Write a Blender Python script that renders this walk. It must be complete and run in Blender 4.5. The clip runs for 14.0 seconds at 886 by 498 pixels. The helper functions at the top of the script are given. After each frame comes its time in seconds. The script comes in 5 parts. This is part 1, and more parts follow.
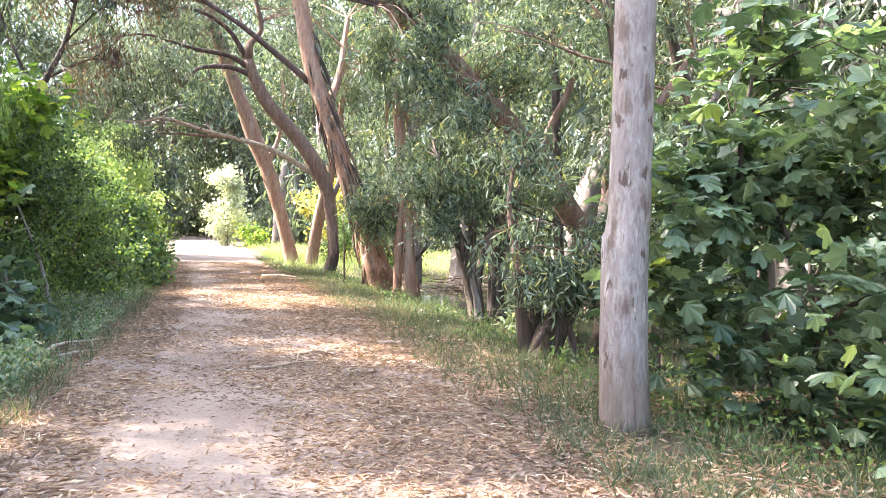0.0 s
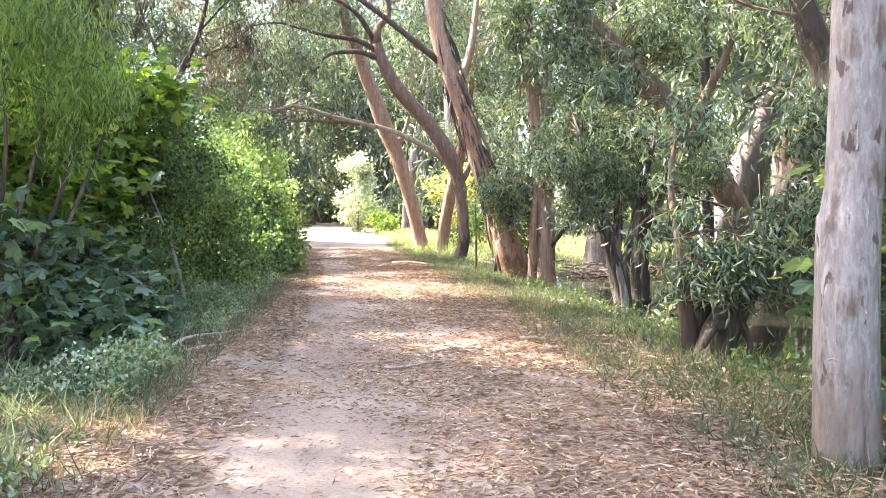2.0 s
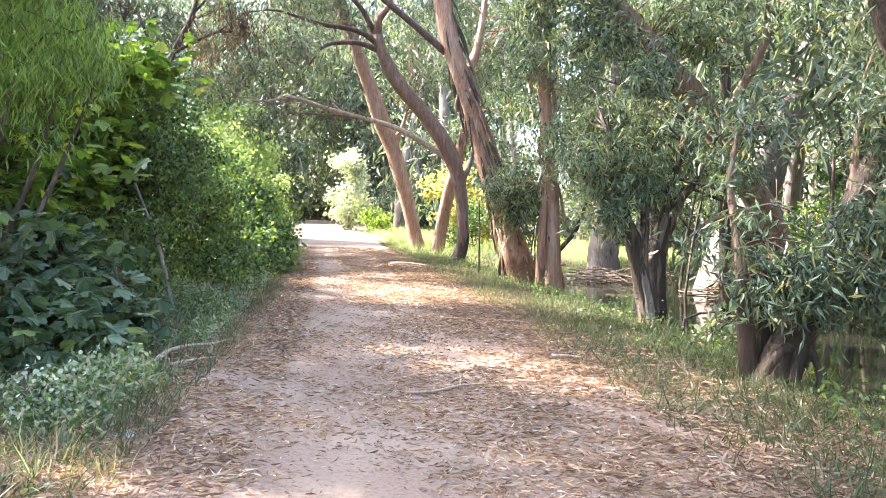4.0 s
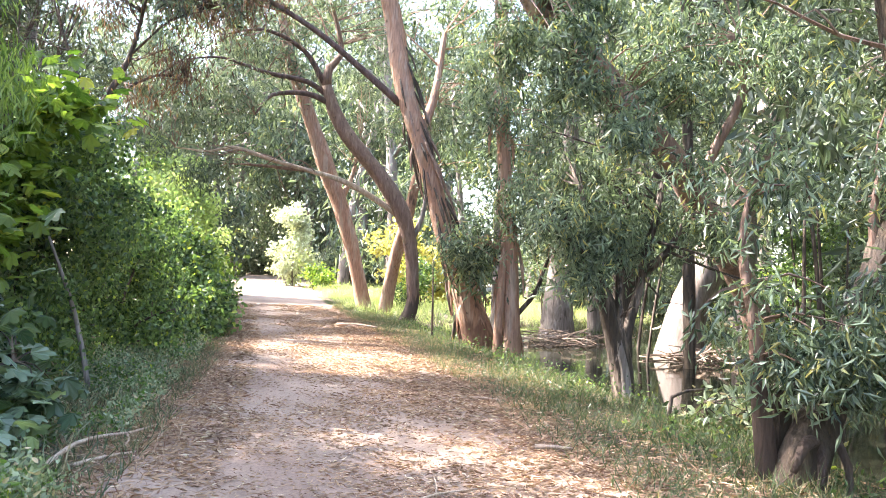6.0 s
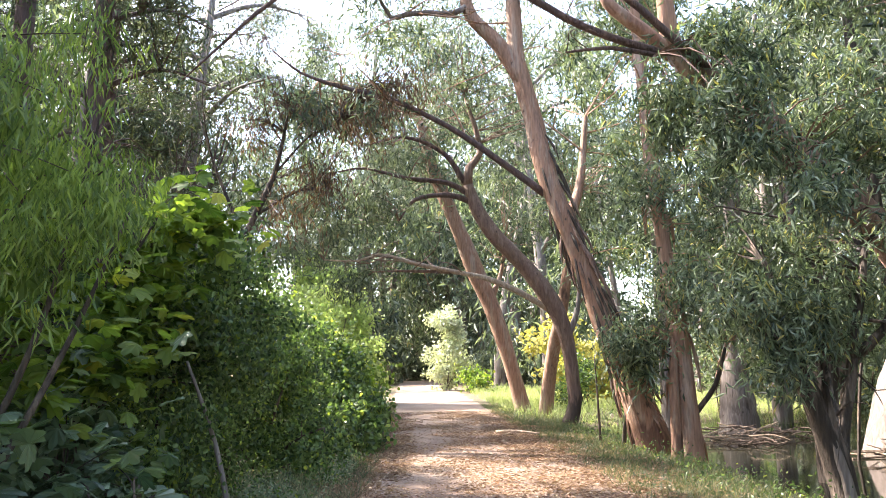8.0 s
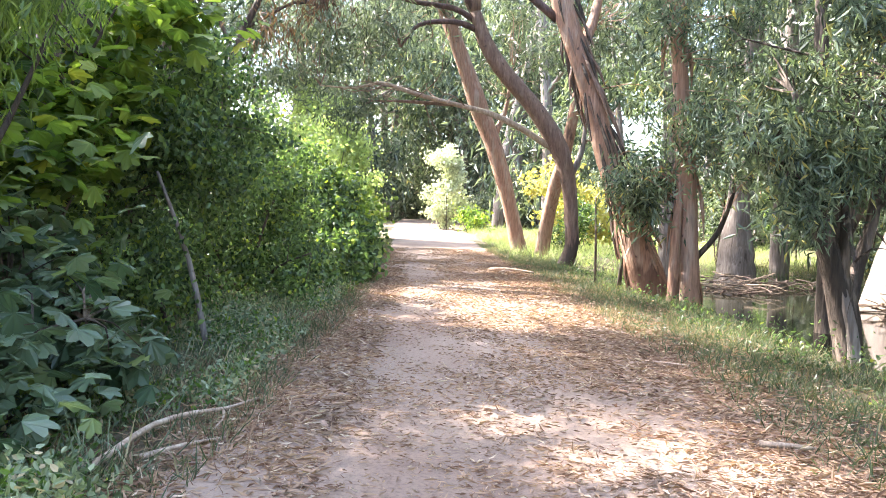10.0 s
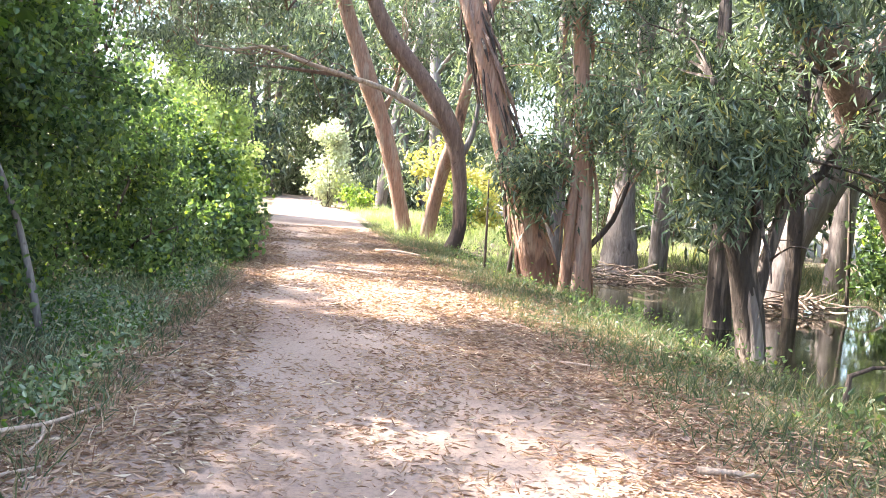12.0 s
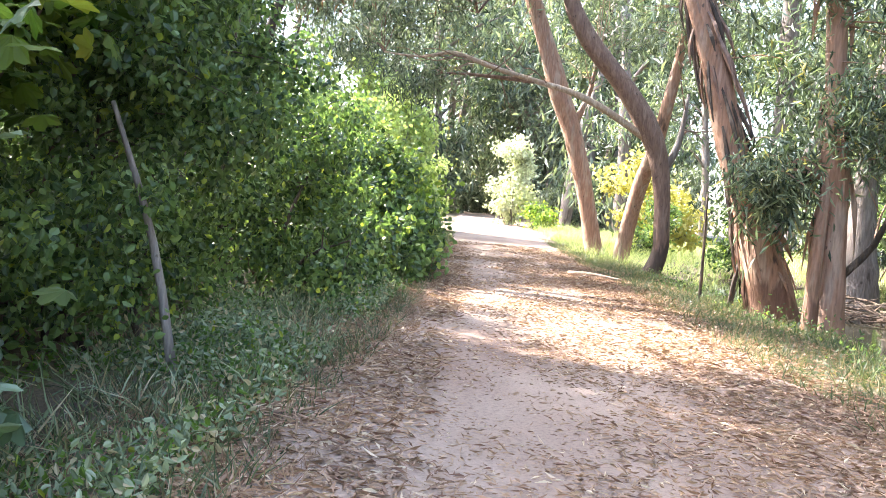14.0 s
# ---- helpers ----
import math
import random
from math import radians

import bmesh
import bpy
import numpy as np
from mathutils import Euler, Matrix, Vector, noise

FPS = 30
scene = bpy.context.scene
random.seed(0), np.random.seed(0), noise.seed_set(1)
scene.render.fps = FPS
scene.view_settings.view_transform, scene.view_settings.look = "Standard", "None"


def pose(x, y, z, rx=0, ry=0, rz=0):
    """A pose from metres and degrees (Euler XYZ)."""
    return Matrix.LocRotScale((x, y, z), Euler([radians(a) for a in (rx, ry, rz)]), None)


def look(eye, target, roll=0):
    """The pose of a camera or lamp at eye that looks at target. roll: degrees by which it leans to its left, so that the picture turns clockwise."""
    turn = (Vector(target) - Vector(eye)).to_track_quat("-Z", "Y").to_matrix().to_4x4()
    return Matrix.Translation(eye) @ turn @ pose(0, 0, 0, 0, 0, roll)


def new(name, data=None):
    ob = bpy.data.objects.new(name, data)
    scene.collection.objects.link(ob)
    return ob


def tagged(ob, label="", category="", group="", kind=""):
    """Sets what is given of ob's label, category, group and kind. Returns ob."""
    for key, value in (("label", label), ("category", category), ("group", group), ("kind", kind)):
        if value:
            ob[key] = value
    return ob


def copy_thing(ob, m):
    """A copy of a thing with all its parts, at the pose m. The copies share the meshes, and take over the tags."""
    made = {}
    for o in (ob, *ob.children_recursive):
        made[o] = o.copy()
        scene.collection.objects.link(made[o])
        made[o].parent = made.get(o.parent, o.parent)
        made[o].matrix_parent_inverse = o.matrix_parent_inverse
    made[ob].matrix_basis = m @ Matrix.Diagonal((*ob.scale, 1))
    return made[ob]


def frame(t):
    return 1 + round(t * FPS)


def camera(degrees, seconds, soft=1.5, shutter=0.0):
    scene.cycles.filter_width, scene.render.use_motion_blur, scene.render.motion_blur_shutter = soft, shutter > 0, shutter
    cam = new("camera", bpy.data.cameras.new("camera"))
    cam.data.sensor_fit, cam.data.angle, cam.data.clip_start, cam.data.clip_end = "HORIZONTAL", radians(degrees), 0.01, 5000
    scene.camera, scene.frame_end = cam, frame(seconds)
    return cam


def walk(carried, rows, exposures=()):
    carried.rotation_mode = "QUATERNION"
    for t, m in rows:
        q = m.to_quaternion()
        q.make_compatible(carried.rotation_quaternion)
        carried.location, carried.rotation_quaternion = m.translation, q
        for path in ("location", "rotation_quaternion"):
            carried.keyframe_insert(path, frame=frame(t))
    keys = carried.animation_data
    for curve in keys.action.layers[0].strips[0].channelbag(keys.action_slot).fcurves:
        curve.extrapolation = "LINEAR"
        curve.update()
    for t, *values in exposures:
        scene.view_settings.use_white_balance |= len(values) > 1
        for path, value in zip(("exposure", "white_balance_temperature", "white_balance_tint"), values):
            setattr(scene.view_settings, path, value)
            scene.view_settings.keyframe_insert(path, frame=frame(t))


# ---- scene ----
cam = camera(57.9, 14.0, 0.5)
PATH = [
    (0, (-0.469, 3.043, 1.346), (0.112, 4.955, 1.314), 1.1),
    (0.5, (-0.436, 3.261, 1.342), (0.028, 5.205, 1.282), 1.0),
    (1, (-0.481, 3.521, 1.339), (-0.074, 5.478, 1.256), 0.6),
    (1.5, (-0.476, 3.758, 1.319), (-0.129, 5.726, 1.231), 0.3),
    (2, (-0.417, 3.992, 1.339), (-0.145, 5.972, 1.265), 0.4),
    (2.2, (-0.412, 4.096, 1.328), (-0.161, 6.079, 1.257), 0.5),
    (4.3, (-0.634, 5.204, 1.337), (-0.301, 7.175, 1.265), 2.4),
    (4.5, (-0.631, 5.301, 1.331), (-0.221, 7.258, 1.273), 2.1),
    (5, (-0.613, 5.596, 1.316), (-0.129, 7.535, 1.260), 2.0),
    (5.5, (-0.622, 5.902, 1.352), (-0.218, 7.861, 1.317), 2.9),
    (6, (-0.664, 6.164, 1.418), (-0.226, 8.114, 1.488), 2.4),
    (6.5, (-0.599, 6.389, 1.463), (-0.167, 8.309, 1.817), 1.7),
    (7, (-0.544, 6.649, 1.481), (-0.229, 8.517, 2.124), 1.2),
    (7.5, (-0.539, 6.890, 1.491), (-0.389, 8.781, 2.125), 0.8),
    (8, (-0.535, 7.166, 1.500), (-0.473, 9.141, 1.808), -1.1),
    (8.5, (-0.431, 7.329, 1.394), (-0.465, 9.328, 1.428), -0.6),
    (8.7, (-0.410, 7.399, 1.385), (-0.483, 9.398, 1.376), -0.2),
    (10.8, (-0.508, 8.212, 1.325), (-0.286, 10.198, 1.230), 3.3),
    (11, (-0.526, 8.304, 1.328), (-0.261, 10.284, 1.226), 3.5),
    (11.5, (-0.505, 8.529, 1.307), (-0.157, 10.495, 1.183), 3.0),
    (12, (-0.474, 8.780, 1.321), (-0.115, 10.744, 1.202), 4.3),
    (12.5, (-0.498, 9.009, 1.331), (-0.057, 10.959, 1.302), 5.3),
    (13, (-0.532, 9.440, 1.318), (-0.093, 11.391, 1.329), 4.4),
    (13.5, (-0.544, 10.111, 1.245), (-0.356, 12.101, 1.203), 4.5),
    (14, (-0.592, 10.654, 1.205), (-0.677, 12.650, 1.099), 5.0),
]
walk(cam, [(t, look(eye, target, roll)) for t, eye, target, roll in PATH], [(0.0, 3.6, 6550, 12), (2.2, 3.62, 6550, 12), (4.4, 3.57, 6500, 12), (6.3, 3.57, 6500, 12), (6.95, 2.5, 6800, 13), (7.7, 2.5, 6800, 13), (8.4, 3.6, 6600, 10), (10.8, 3.5, 6450, 12), (14.0, 3.68, 6450, 12)])

# ---- light ----
world = bpy.data.worlds.new("world")
scene.world = world
world.use_nodes = True
wn, wl = world.node_tree.nodes, world.node_tree.links
sky = wn.new("ShaderNodeTexSky")
sky.sky_type, sky.sun_disc = "NISHITA", False
SUN_FROM = Vector((-0.80, 0.40, 0.86)).normalized()
sky.sun_elevation = math.asin(SUN_FROM.z)
sky.sun_rotation = math.atan2(SUN_FROM.x, SUN_FROM.y)
sky.air_density, sky.dust_density, sky.ozone_density = 1.0, 2.5, 1.0
wl.new(sky.outputs[0], wn["Background"].inputs[0])
wn["Background"].inputs[1].default_value = 0.142
lamp = bpy.data.lights.new("sun", "SUN")
lamp.energy, lamp.angle, lamp.color = 3.2, radians(0.55), (1.0, 0.94, 0.86)
sun = new("sun", lamp)
sun.matrix_world = look(SUN_FROM * 60, (0, 0, 0))


# ---- materials ----
def nodes_of(name):
    m = bpy.data.materials.new(name)
    m.use_nodes = True
    nt = m.node_tree
    return m, nt.nodes, nt.links, nt.nodes["Principled BSDF"]


def ramp(n, stops):
    r = n.new("ShaderNodeValToRGB")
    els = r.color_ramp.elements
    while len(els) < len(stops):
        els.new(0.5)
    for e, (p, c) in zip(els, stops):
        e.position, e.color = p, (*c, 1)
    return r


def noise_node(n, l, scale, detail=4.0, stretch=(1, 1, 1), coords=None, rough=0.55):
    m = n.new("ShaderNodeMapping")
    m.inputs["Scale"].default_value = stretch
    if coords is None:
        coords = n.new("ShaderNodeTexCoord").outputs["Object"]
    l.new(coords, m.inputs["Vector"])
    t = n.new("ShaderNodeTexNoise")
    t.inputs["Scale"].default_value, t.inputs["Detail"].default_value = scale, detail
    t.inputs["Roughness"].default_value = rough
    l.new(m.outputs[0], t.inputs["Vector"])
    return t


def mixed(n, l, fac, a, b):
    m = n.new("ShaderNodeMix")
    m.data_type = "RGBA"
    for socket, v in ((m.inputs[0], fac), (m.inputs[6], a), (m.inputs[7], b)):
        if hasattr(v, "links"):
            l.new(v, socket)
        else:
            socket.default_value = v if isinstance(v, float) else (*v, 1)
    return m.outputs[2]


def bumped(n, l, bsdf, height, strength, distance):
    b = n.new("ShaderNodeBump")
    b.inputs["Strength"].default_value, b.inputs["Distance"].default_value = strength, distance
    l.new(height, b.inputs["Height"])
    l.new(b.outputs[0], bsdf.inputs["Normal"])


def leaf_material(name, dark, light, odd=None, through_it=0.35, rough=0.45, odd_from=0.93):
    m, n, l, b = nodes_of(name)
    g = n.new("ShaderNodeNewGeometry")
    stops = [(0.0, dark), (min(0.8, odd_from - 0.05), light)] + ([(odd_from, light), (odd_from + 0.04, odd)] if odd else [])
    c = ramp(n, stops)
    l.new(g.outputs["Random Per Island"], c.inputs[0])
    big = noise_node(n, l, 0.9, 3.0)
    tone = ramp(n, [(0.3, (0.7, 0.72, 0.7)), (0.7, (1.15, 1.12, 1.0))])
    l.new(big.outputs[0], tone.inputs[0])
    mul = n.new("ShaderNodeMix")
    mul.data_type, mul.blend_type = "RGBA", "MULTIPLY"
    mul.inputs[0].default_value = 1.0
    l.new(c.outputs[0], mul.inputs[6])
    l.new(tone.outputs[0], mul.inputs[7])
    l.new(mul.outputs[2], b.inputs["Base Color"])
    b.inputs["Roughness"].default_value = rough
    t = n.new("ShaderNodeBsdfTranslucent")
    warm = n.new("ShaderNodeMix")
    warm.data_type, warm.blend_type = "RGBA", "MULTIPLY"
    warm.inputs[0].default_value = 1.0
    l.new(mul.outputs[2], warm.inputs[6])
    warm.inputs[7].default_value = (1.7, 1.8, 0.9, 1)
    l.new(warm.outputs[2], t.inputs[0])
    mix = n.new("ShaderNodeMixShader")
    mix.inputs[0].default_value = through_it
    l.new(b.outputs[0], mix.inputs[1])
    l.new(t.outputs[0], mix.inputs[2])
    l.new(mix.outputs[0], n["Material Output"].inputs[0])
    return m


def bark_material(name, pale, mid, dark, stocking=None, streak=5.0, relief=0.6):
    """Upright streaks of two barks, knots and a rough dark foot up to a ragged height."""
    m, n, l, b = nodes_of(name)
    co = n.new("ShaderNodeTexCoord").outputs["Object"]
    s1 = noise_node(n, l, streak, 5.0, (1, 1, 0.16), co)
    s2 = noise_node(n, l, streak * 5, 6.0, (1, 1, 0.12), co)
    sp = noise_node(n, l, 9.0, 4.0, (1, 1, 0.6), co)
    c1 = ramp(n, [(0.40, pale), (0.50, mid), (0.64, mid), (0.72, dark)])
    l.new(s1.outputs[0], c1.inputs[0])
    c2 = ramp(n, [(0.35, (0.62, 0.6, 0.58)), (0.6, (1.1, 1.08, 1.05))])
    l.new(s2.outputs[0], c2.inputs[0])
    mul = n.new("ShaderNodeMix")
    mul.data_type, mul.blend_type = "RGBA", "MULTIPLY"
    mul.inputs[0].default_value = 0.8
    l.new(c1.outputs[0], mul.inputs[6])
    l.new(c2.outputs[0], mul.inputs[7])
    spots = ramp(n, [(0.66, (0, 0, 0)), (0.72, (1, 1, 1))])
    l.new(sp.outputs[0], spots.inputs[0])
    colour = mixed(n, l, spots.outputs[0], mul.outputs[2], dark)
    if stocking:
        height, tone = stocking
        sep = n.new("ShaderNodeSeparateXYZ")
        l.new(co, sep.inputs[0])
        add = n.new("ShaderNodeMath")
        add.operation, add.inputs[1].default_value = "MULTIPLY_ADD", 1.0
        rag = n.new("ShaderNodeMath")
        rag.operation, rag.inputs[1].default_value = "MULTIPLY", height * 2.2
        l.new(s1.outputs[0], rag.inputs[0])
        l.new(sep.outputs[2], add.inputs[0])
        l.new(rag.outputs[0], add.inputs[2])
        edge = n.new("ShaderNodeMapRange")
        edge.inputs[1].default_value, edge.inputs[2].default_value = height * 2.1, height * 1.9
        l.new(add.outputs[0], edge.inputs[0])
        rough_bark = mixed(n, l, s2.outputs[0], tuple(v * 0.5 for v in tone), tuple(v * 1.5 for v in tone))
        colour = mixed(n, l, edge.outputs[0], colour, rough_bark)
    l.new(colour, b.inputs["Base Color"])
    b.inputs["Roughness"].default_value = 0.8
    bumped(n, l, b, s2.outputs[0], relief, 0.03)
    return m


def path_material():
    m, n, l, b = nodes_of("trodden_earth")
    co = n.new("ShaderNodeTexCoord").outputs["Object"]
    big = noise_node(n, l, 0.8, 5.0, (1, 0.6, 1), co)
    fine = noise_node(n, l, 38.0, 8.0, (1, 1, 1), co, 0.7)
    grit = noise_node(n, l, 160.0, 3.0, (1, 1, 1), co)
    c = ramp(n, [(0.3, (0.26, 0.175, 0.132)), (0.55, (0.345, 0.25, 0.192)), (0.75, (0.42, 0.315, 0.25))])
    l.new(big.outputs[0], c.inputs[0])
    f = ramp(n, [(0.32, (0.55, 0.5, 0.46)), (0.5, (1, 1, 1)), (0.68, (1.25, 1.2, 1.12))])
    l.new(fine.outputs[0], f.inputs[0])
    mul = n.new("ShaderNodeMix")
    mul.data_type, mul.blend_type = "RGBA", "MULTIPLY"
    mul.inputs[0].default_value = 0.75
    l.new(c.outputs[0], mul.inputs[6])
    l.new(f.outputs[0], mul.inputs[7])
    l.new(mul.outputs[2], b.inputs["Base Color"])
    b.inputs["Roughness"].default_value = 0.95
    s = n.new("ShaderNodeMath")
    s.operation = "ADD"
    l.new(fine.outputs[0], s.inputs[0])
    l.new(grit.outputs[0], s.inputs[1])
    bumped(n, l, b, s.outputs[0], 0.5, 0.02)
    return m


def soil_material():
    m, n, l, b = nodes_of("woodland_soil")
    co = n.new("ShaderNodeTexCoord").outputs["Object"]
    big = noise_node(n, l, 0.5, 5.0, (1, 1, 1), co)
    fine = noise_node(n, l, 25.0, 8.0, (1, 1, 1), co, 0.7)
    c = ramp(n, [(0.3, (0.10, 0.075, 0.05)), (0.5, (0.16, 0.12, 0.075)), (0.7, (0.12, 0.14, 0.055))])
    l.new(big.outputs[0], c.inputs[0])
    f = ramp(n, [(0.3, (0.4, 0.4, 0.4)), (0.7, (1.4, 1.35, 1.25))])
    l.new(fine.outputs[0], f.inputs[0])
    mul = n.new("ShaderNodeMix")
    mul.data_type, mul.blend_type = "RGBA", "MULTIPLY"
    mul.inputs[0].default_value = 0.9
    l.new(c.outputs[0], mul.inputs[6])
    l.new(f.outputs[0], mul.inputs[7])
    l.new(mul.outputs[2], b.inputs["Base Color"])
    b.inputs["Roughness"].default_value = 0.95
    bumped(n, l, b, fine.outputs[0], 0.8, 0.05)
    return m


def water_material():
    m, n, l, b = nodes_of("pond_water")
    b.inputs["Base Color"].default_value = (0.018, 0.018, 0.012, 1)
    b.inputs["Roughness"].default_value = 0.06
    b.inputs["IOR"].default_value = 1.33
    t = noise_node(n, l, 2.2, 3.0)
    bumped(n, l, b, t.outputs[0], 0.06, 0.03)
    return m


M_PATH, M_SOIL, M_WATER = path_material(), soil_material(), water_material()
M_GUM = leaf_material("gum_leaf", (0.026, 0.046, 0.032), (0.225, 0.28, 0.215), (0.42, 0.38, 0.17), 0.3, 0.28)
M_GUM_FAR = leaf_material("gum_leaf_distant", (0.035, 0.054, 0.043), (0.205, 0.24, 0.20), None, 0.32, 0.42)
M_VINE = leaf_material("vine_leaf", (0.022, 0.05, 0.022), (0.17, 0.25, 0.105), (0.30, 0.36, 0.08), 0.4, 0.33)
# Yellow-green stands for sun shining through the leaves.
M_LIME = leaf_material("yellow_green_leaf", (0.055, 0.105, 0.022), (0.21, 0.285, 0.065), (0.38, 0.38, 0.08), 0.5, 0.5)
M_MID = leaf_material("mid_green_leaf", (0.05, 0.115, 0.025), (0.14, 0.23, 0.055), (0.3, 0.33, 0.05), 0.45, 0.45)
M_WILLOW = leaf_material("willow_leaf", (0.075, 0.13, 0.035), (0.24, 0.315, 0.095), None, 0.45, 0.45)
M_FIG = leaf_material("fig_leaf", (0.04, 0.075, 0.045), (0.18, 0.245, 0.16), (0.26, 0.32, 0.10), 0.28, 0.35)
# Paler than the leaf itself: carries full sun; also colours the white flowers.
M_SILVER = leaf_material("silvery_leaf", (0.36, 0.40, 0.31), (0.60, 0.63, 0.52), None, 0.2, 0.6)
# Full sun painted as a very pale leaf colour.
M_SUNNY_LEAF = leaf_material("sun_paled_leaf", (0.22, 0.29, 0.13), (0.46, 0.53, 0.30), None, 0.45, 0.5)
M_GOLD = leaf_material("golden_leaf", (0.32, 0.29, 0.10), (0.48, 0.44, 0.18), None, 0.35, 0.5)
M_PINE = leaf_material("pine_needle", (0.045, 0.06, 0.035), (0.11, 0.12, 0.07), None, 0.25, 0.6)
M_DEAD = leaf_material("dead_leaf", (0.09, 0.05, 0.035), (0.17, 0.10, 0.07), None, 0.2, 0.8)
M_LITTER = leaf_material("fallen_leaf", (0.17, 0.085, 0.055), (0.45, 0.30, 0.215), (0.66, 0.53, 0.42), 0.1, 0.75)
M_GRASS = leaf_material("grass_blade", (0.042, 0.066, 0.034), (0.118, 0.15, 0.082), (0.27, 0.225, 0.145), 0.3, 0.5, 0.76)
# Far paler than grass_blade: full sun is put into the colour.
M_MEADOW_SUN = leaf_material("sunlit_meadow_grass", (0.22, 0.28, 0.13), (0.40, 0.45, 0.26), None, 0.4, 0.6)
M_WEED = leaf_material("weed_leaf", (0.09, 0.125, 0.07), (0.33, 0.38, 0.26), (0.44, 0.36, 0.25), 0.25, 0.5, 0.84)
B_SALMON = bark_material("salmon_bark", (0.42, 0.30, 0.235), (0.36, 0.21, 0.15), (0.14, 0.085, 0.065))
B_SHAGGY = bark_material("shaggy_bark", (0.42, 0.29, 0.22), (0.36, 0.205, 0.14), (0.12, 0.07, 0.055), (0.75, (0.17, 0.09, 0.06)), 6.0, 0.9)
B_PALE = bark_material("pale_smooth_bark", (0.27, 0.235, 0.215), (0.19, 0.15, 0.135), (0.11, 0.08, 0.075), (0.25, (0.24, 0.19, 0.16)), 4.0, 0.35)
B_DARK = bark_material("dark_rough_bark", (0.15, 0.108, 0.08), (0.062, 0.044, 0.034), (0.024, 0.018, 0.015), None, 8.0, 1.0)
B_SCORCHED = bark_material("scorched_bark", (0.28, 0.185, 0.145), (0.21, 0.13, 0.10), (0.08, 0.05, 0.04), (1.0, (0.07, 0.045, 0.035)), 7.0, 0.9)
B_PINE = bark_material("pine_bark", (0.16, 0.10, 0.09), (0.11, 0.07, 0.065), (0.05, 0.035, 0.03), None, 9.0, 1.0)
B_GREY = bark_material("grey_bark", (0.30, 0.26, 0.24), (0.20, 0.165, 0.15), (0.09, 0.07, 0.06), None, 6.0, 0.7)
def mottled_bark():
    """Smooth pale bark shed in patches, with knots, scars and a brown foot."""
    m, n, l, b = nodes_of("mottled_bark")
    co = n.new("ShaderNodeTexCoord").outputs["Object"]
    patch = noise_node(n, l, 4.2, 5.0, (1.5, 1.5, 0.5), co, 0.62)
    streak = noise_node(n, l, 30.0, 7.0, (1, 1, 0.22), co, 0.7)
    knot = noise_node(n, l, 12.0, 3.0, (1, 1, 0.45), co)
    c = ramp(n, [(0.40, (0.37, 0.335, 0.325)), (0.43, (0.27, 0.225, 0.22)), (0.50, (0.245, 0.20, 0.195)), (0.53, (0.31, 0.275, 0.265)), (0.60, (0.22, 0.175, 0.165)), (0.64, (0.15, 0.105, 0.09))])
    l.new(patch.outputs[0], c.inputs[0])
    f = ramp(n, [(0.34, (0.55, 0.5, 0.48)), (0.52, (1, 1, 1)), (0.7, (1.15, 1.13, 1.1))])
    l.new(streak.outputs[0], f.inputs[0])
    mul = n.new("ShaderNodeMix")
    mul.data_type, mul.blend_type = "RGBA", "MULTIPLY"
    mul.inputs[0].default_value = 0.75
    l.new(c.outputs[0], mul.inputs[6])
    l.new(f.outputs[0], mul.inputs[7])
    k = ramp(n, [(0.63, (0, 0, 0)), (0.68, (1, 1, 1))])
    l.new(knot.outputs[0], k.inputs[0])
    colour = mixed(n, l, k.outputs[0], mul.outputs[2], (0.09, 0.06, 0.05))
    sep = n.new("ShaderNodeSeparateXYZ")
    l.new(co, sep.inputs[0])
    rag = n.new("ShaderNodeMath")
    rag.operation, rag.inputs[1].default_value = "MULTIPLY_ADD", 1.6
    l.new(patch.outputs[0], rag.inputs[0])
    l.new(sep.outputs[2], rag.inputs[2])
    edge = n.new("ShaderNodeMapRange")
    edge.inputs[1].default_value, edge.inputs[2].default_value, edge.inputs[4].default_value = 1.35, 1.2, 0.8
    l.new(rag.outputs[0], edge.inputs[0])
    brown = mixed(n, l, streak.outputs[0], (0.06, 0.04, 0.03), (0.29, 0.215, 0.175))
    l.new(mixed(n, l, edge.outputs[0], colour, brown), b.inputs["Base Color"])
    b.inputs["Roughness"].default_value = 0.75
    bumped(n, l, b, streak.outputs[0], 0.5, 0.02)
    return m


B_MOTTLED = mottled_bark()
B_WET = bark_material("wet_dark_bark", (0.19, 0.145, 0.12), (0.055, 0.04, 0.032), (0.022, 0.017, 0.014), None, 7.0, 1.0)
B_HEAP = bark_material("weathered_driftwood", (0.25, 0.185, 0.15), (0.15, 0.105, 0.08), (0.05, 0.035, 0.027), None, 12.0, 0.6)
B_STICK = bark_material("dry_stick", (0.55, 0.44, 0.34), (0.42, 0.31, 0.23), (0.25, 0.17, 0.12), None, 14.0, 0.4)


# ---- mesh helpers ----
def tri_mesh(name, verts, tris, smooth=False):
    verts, tris = np.asarray(verts, np.float32), np.asarray(tris, np.int32)
    me = bpy.data.meshes.new(name)
    me.vertices.add(len(verts))
    me.vertices.foreach_set("co", verts.ravel())
    me.loops.add(tris.size)
    me.loops.foreach_set("vertex_index", tris.ravel())
    me.polygons.add(len(tris))
    me.polygons.foreach_set("loop_start", np.arange(0, tris.size, 3, dtype=np.int32))
    me.polygons.foreach_set("use_smooth", np.full(len(tris), smooth))
    me.update(calc_edges=True)
    me.validate()
    return me


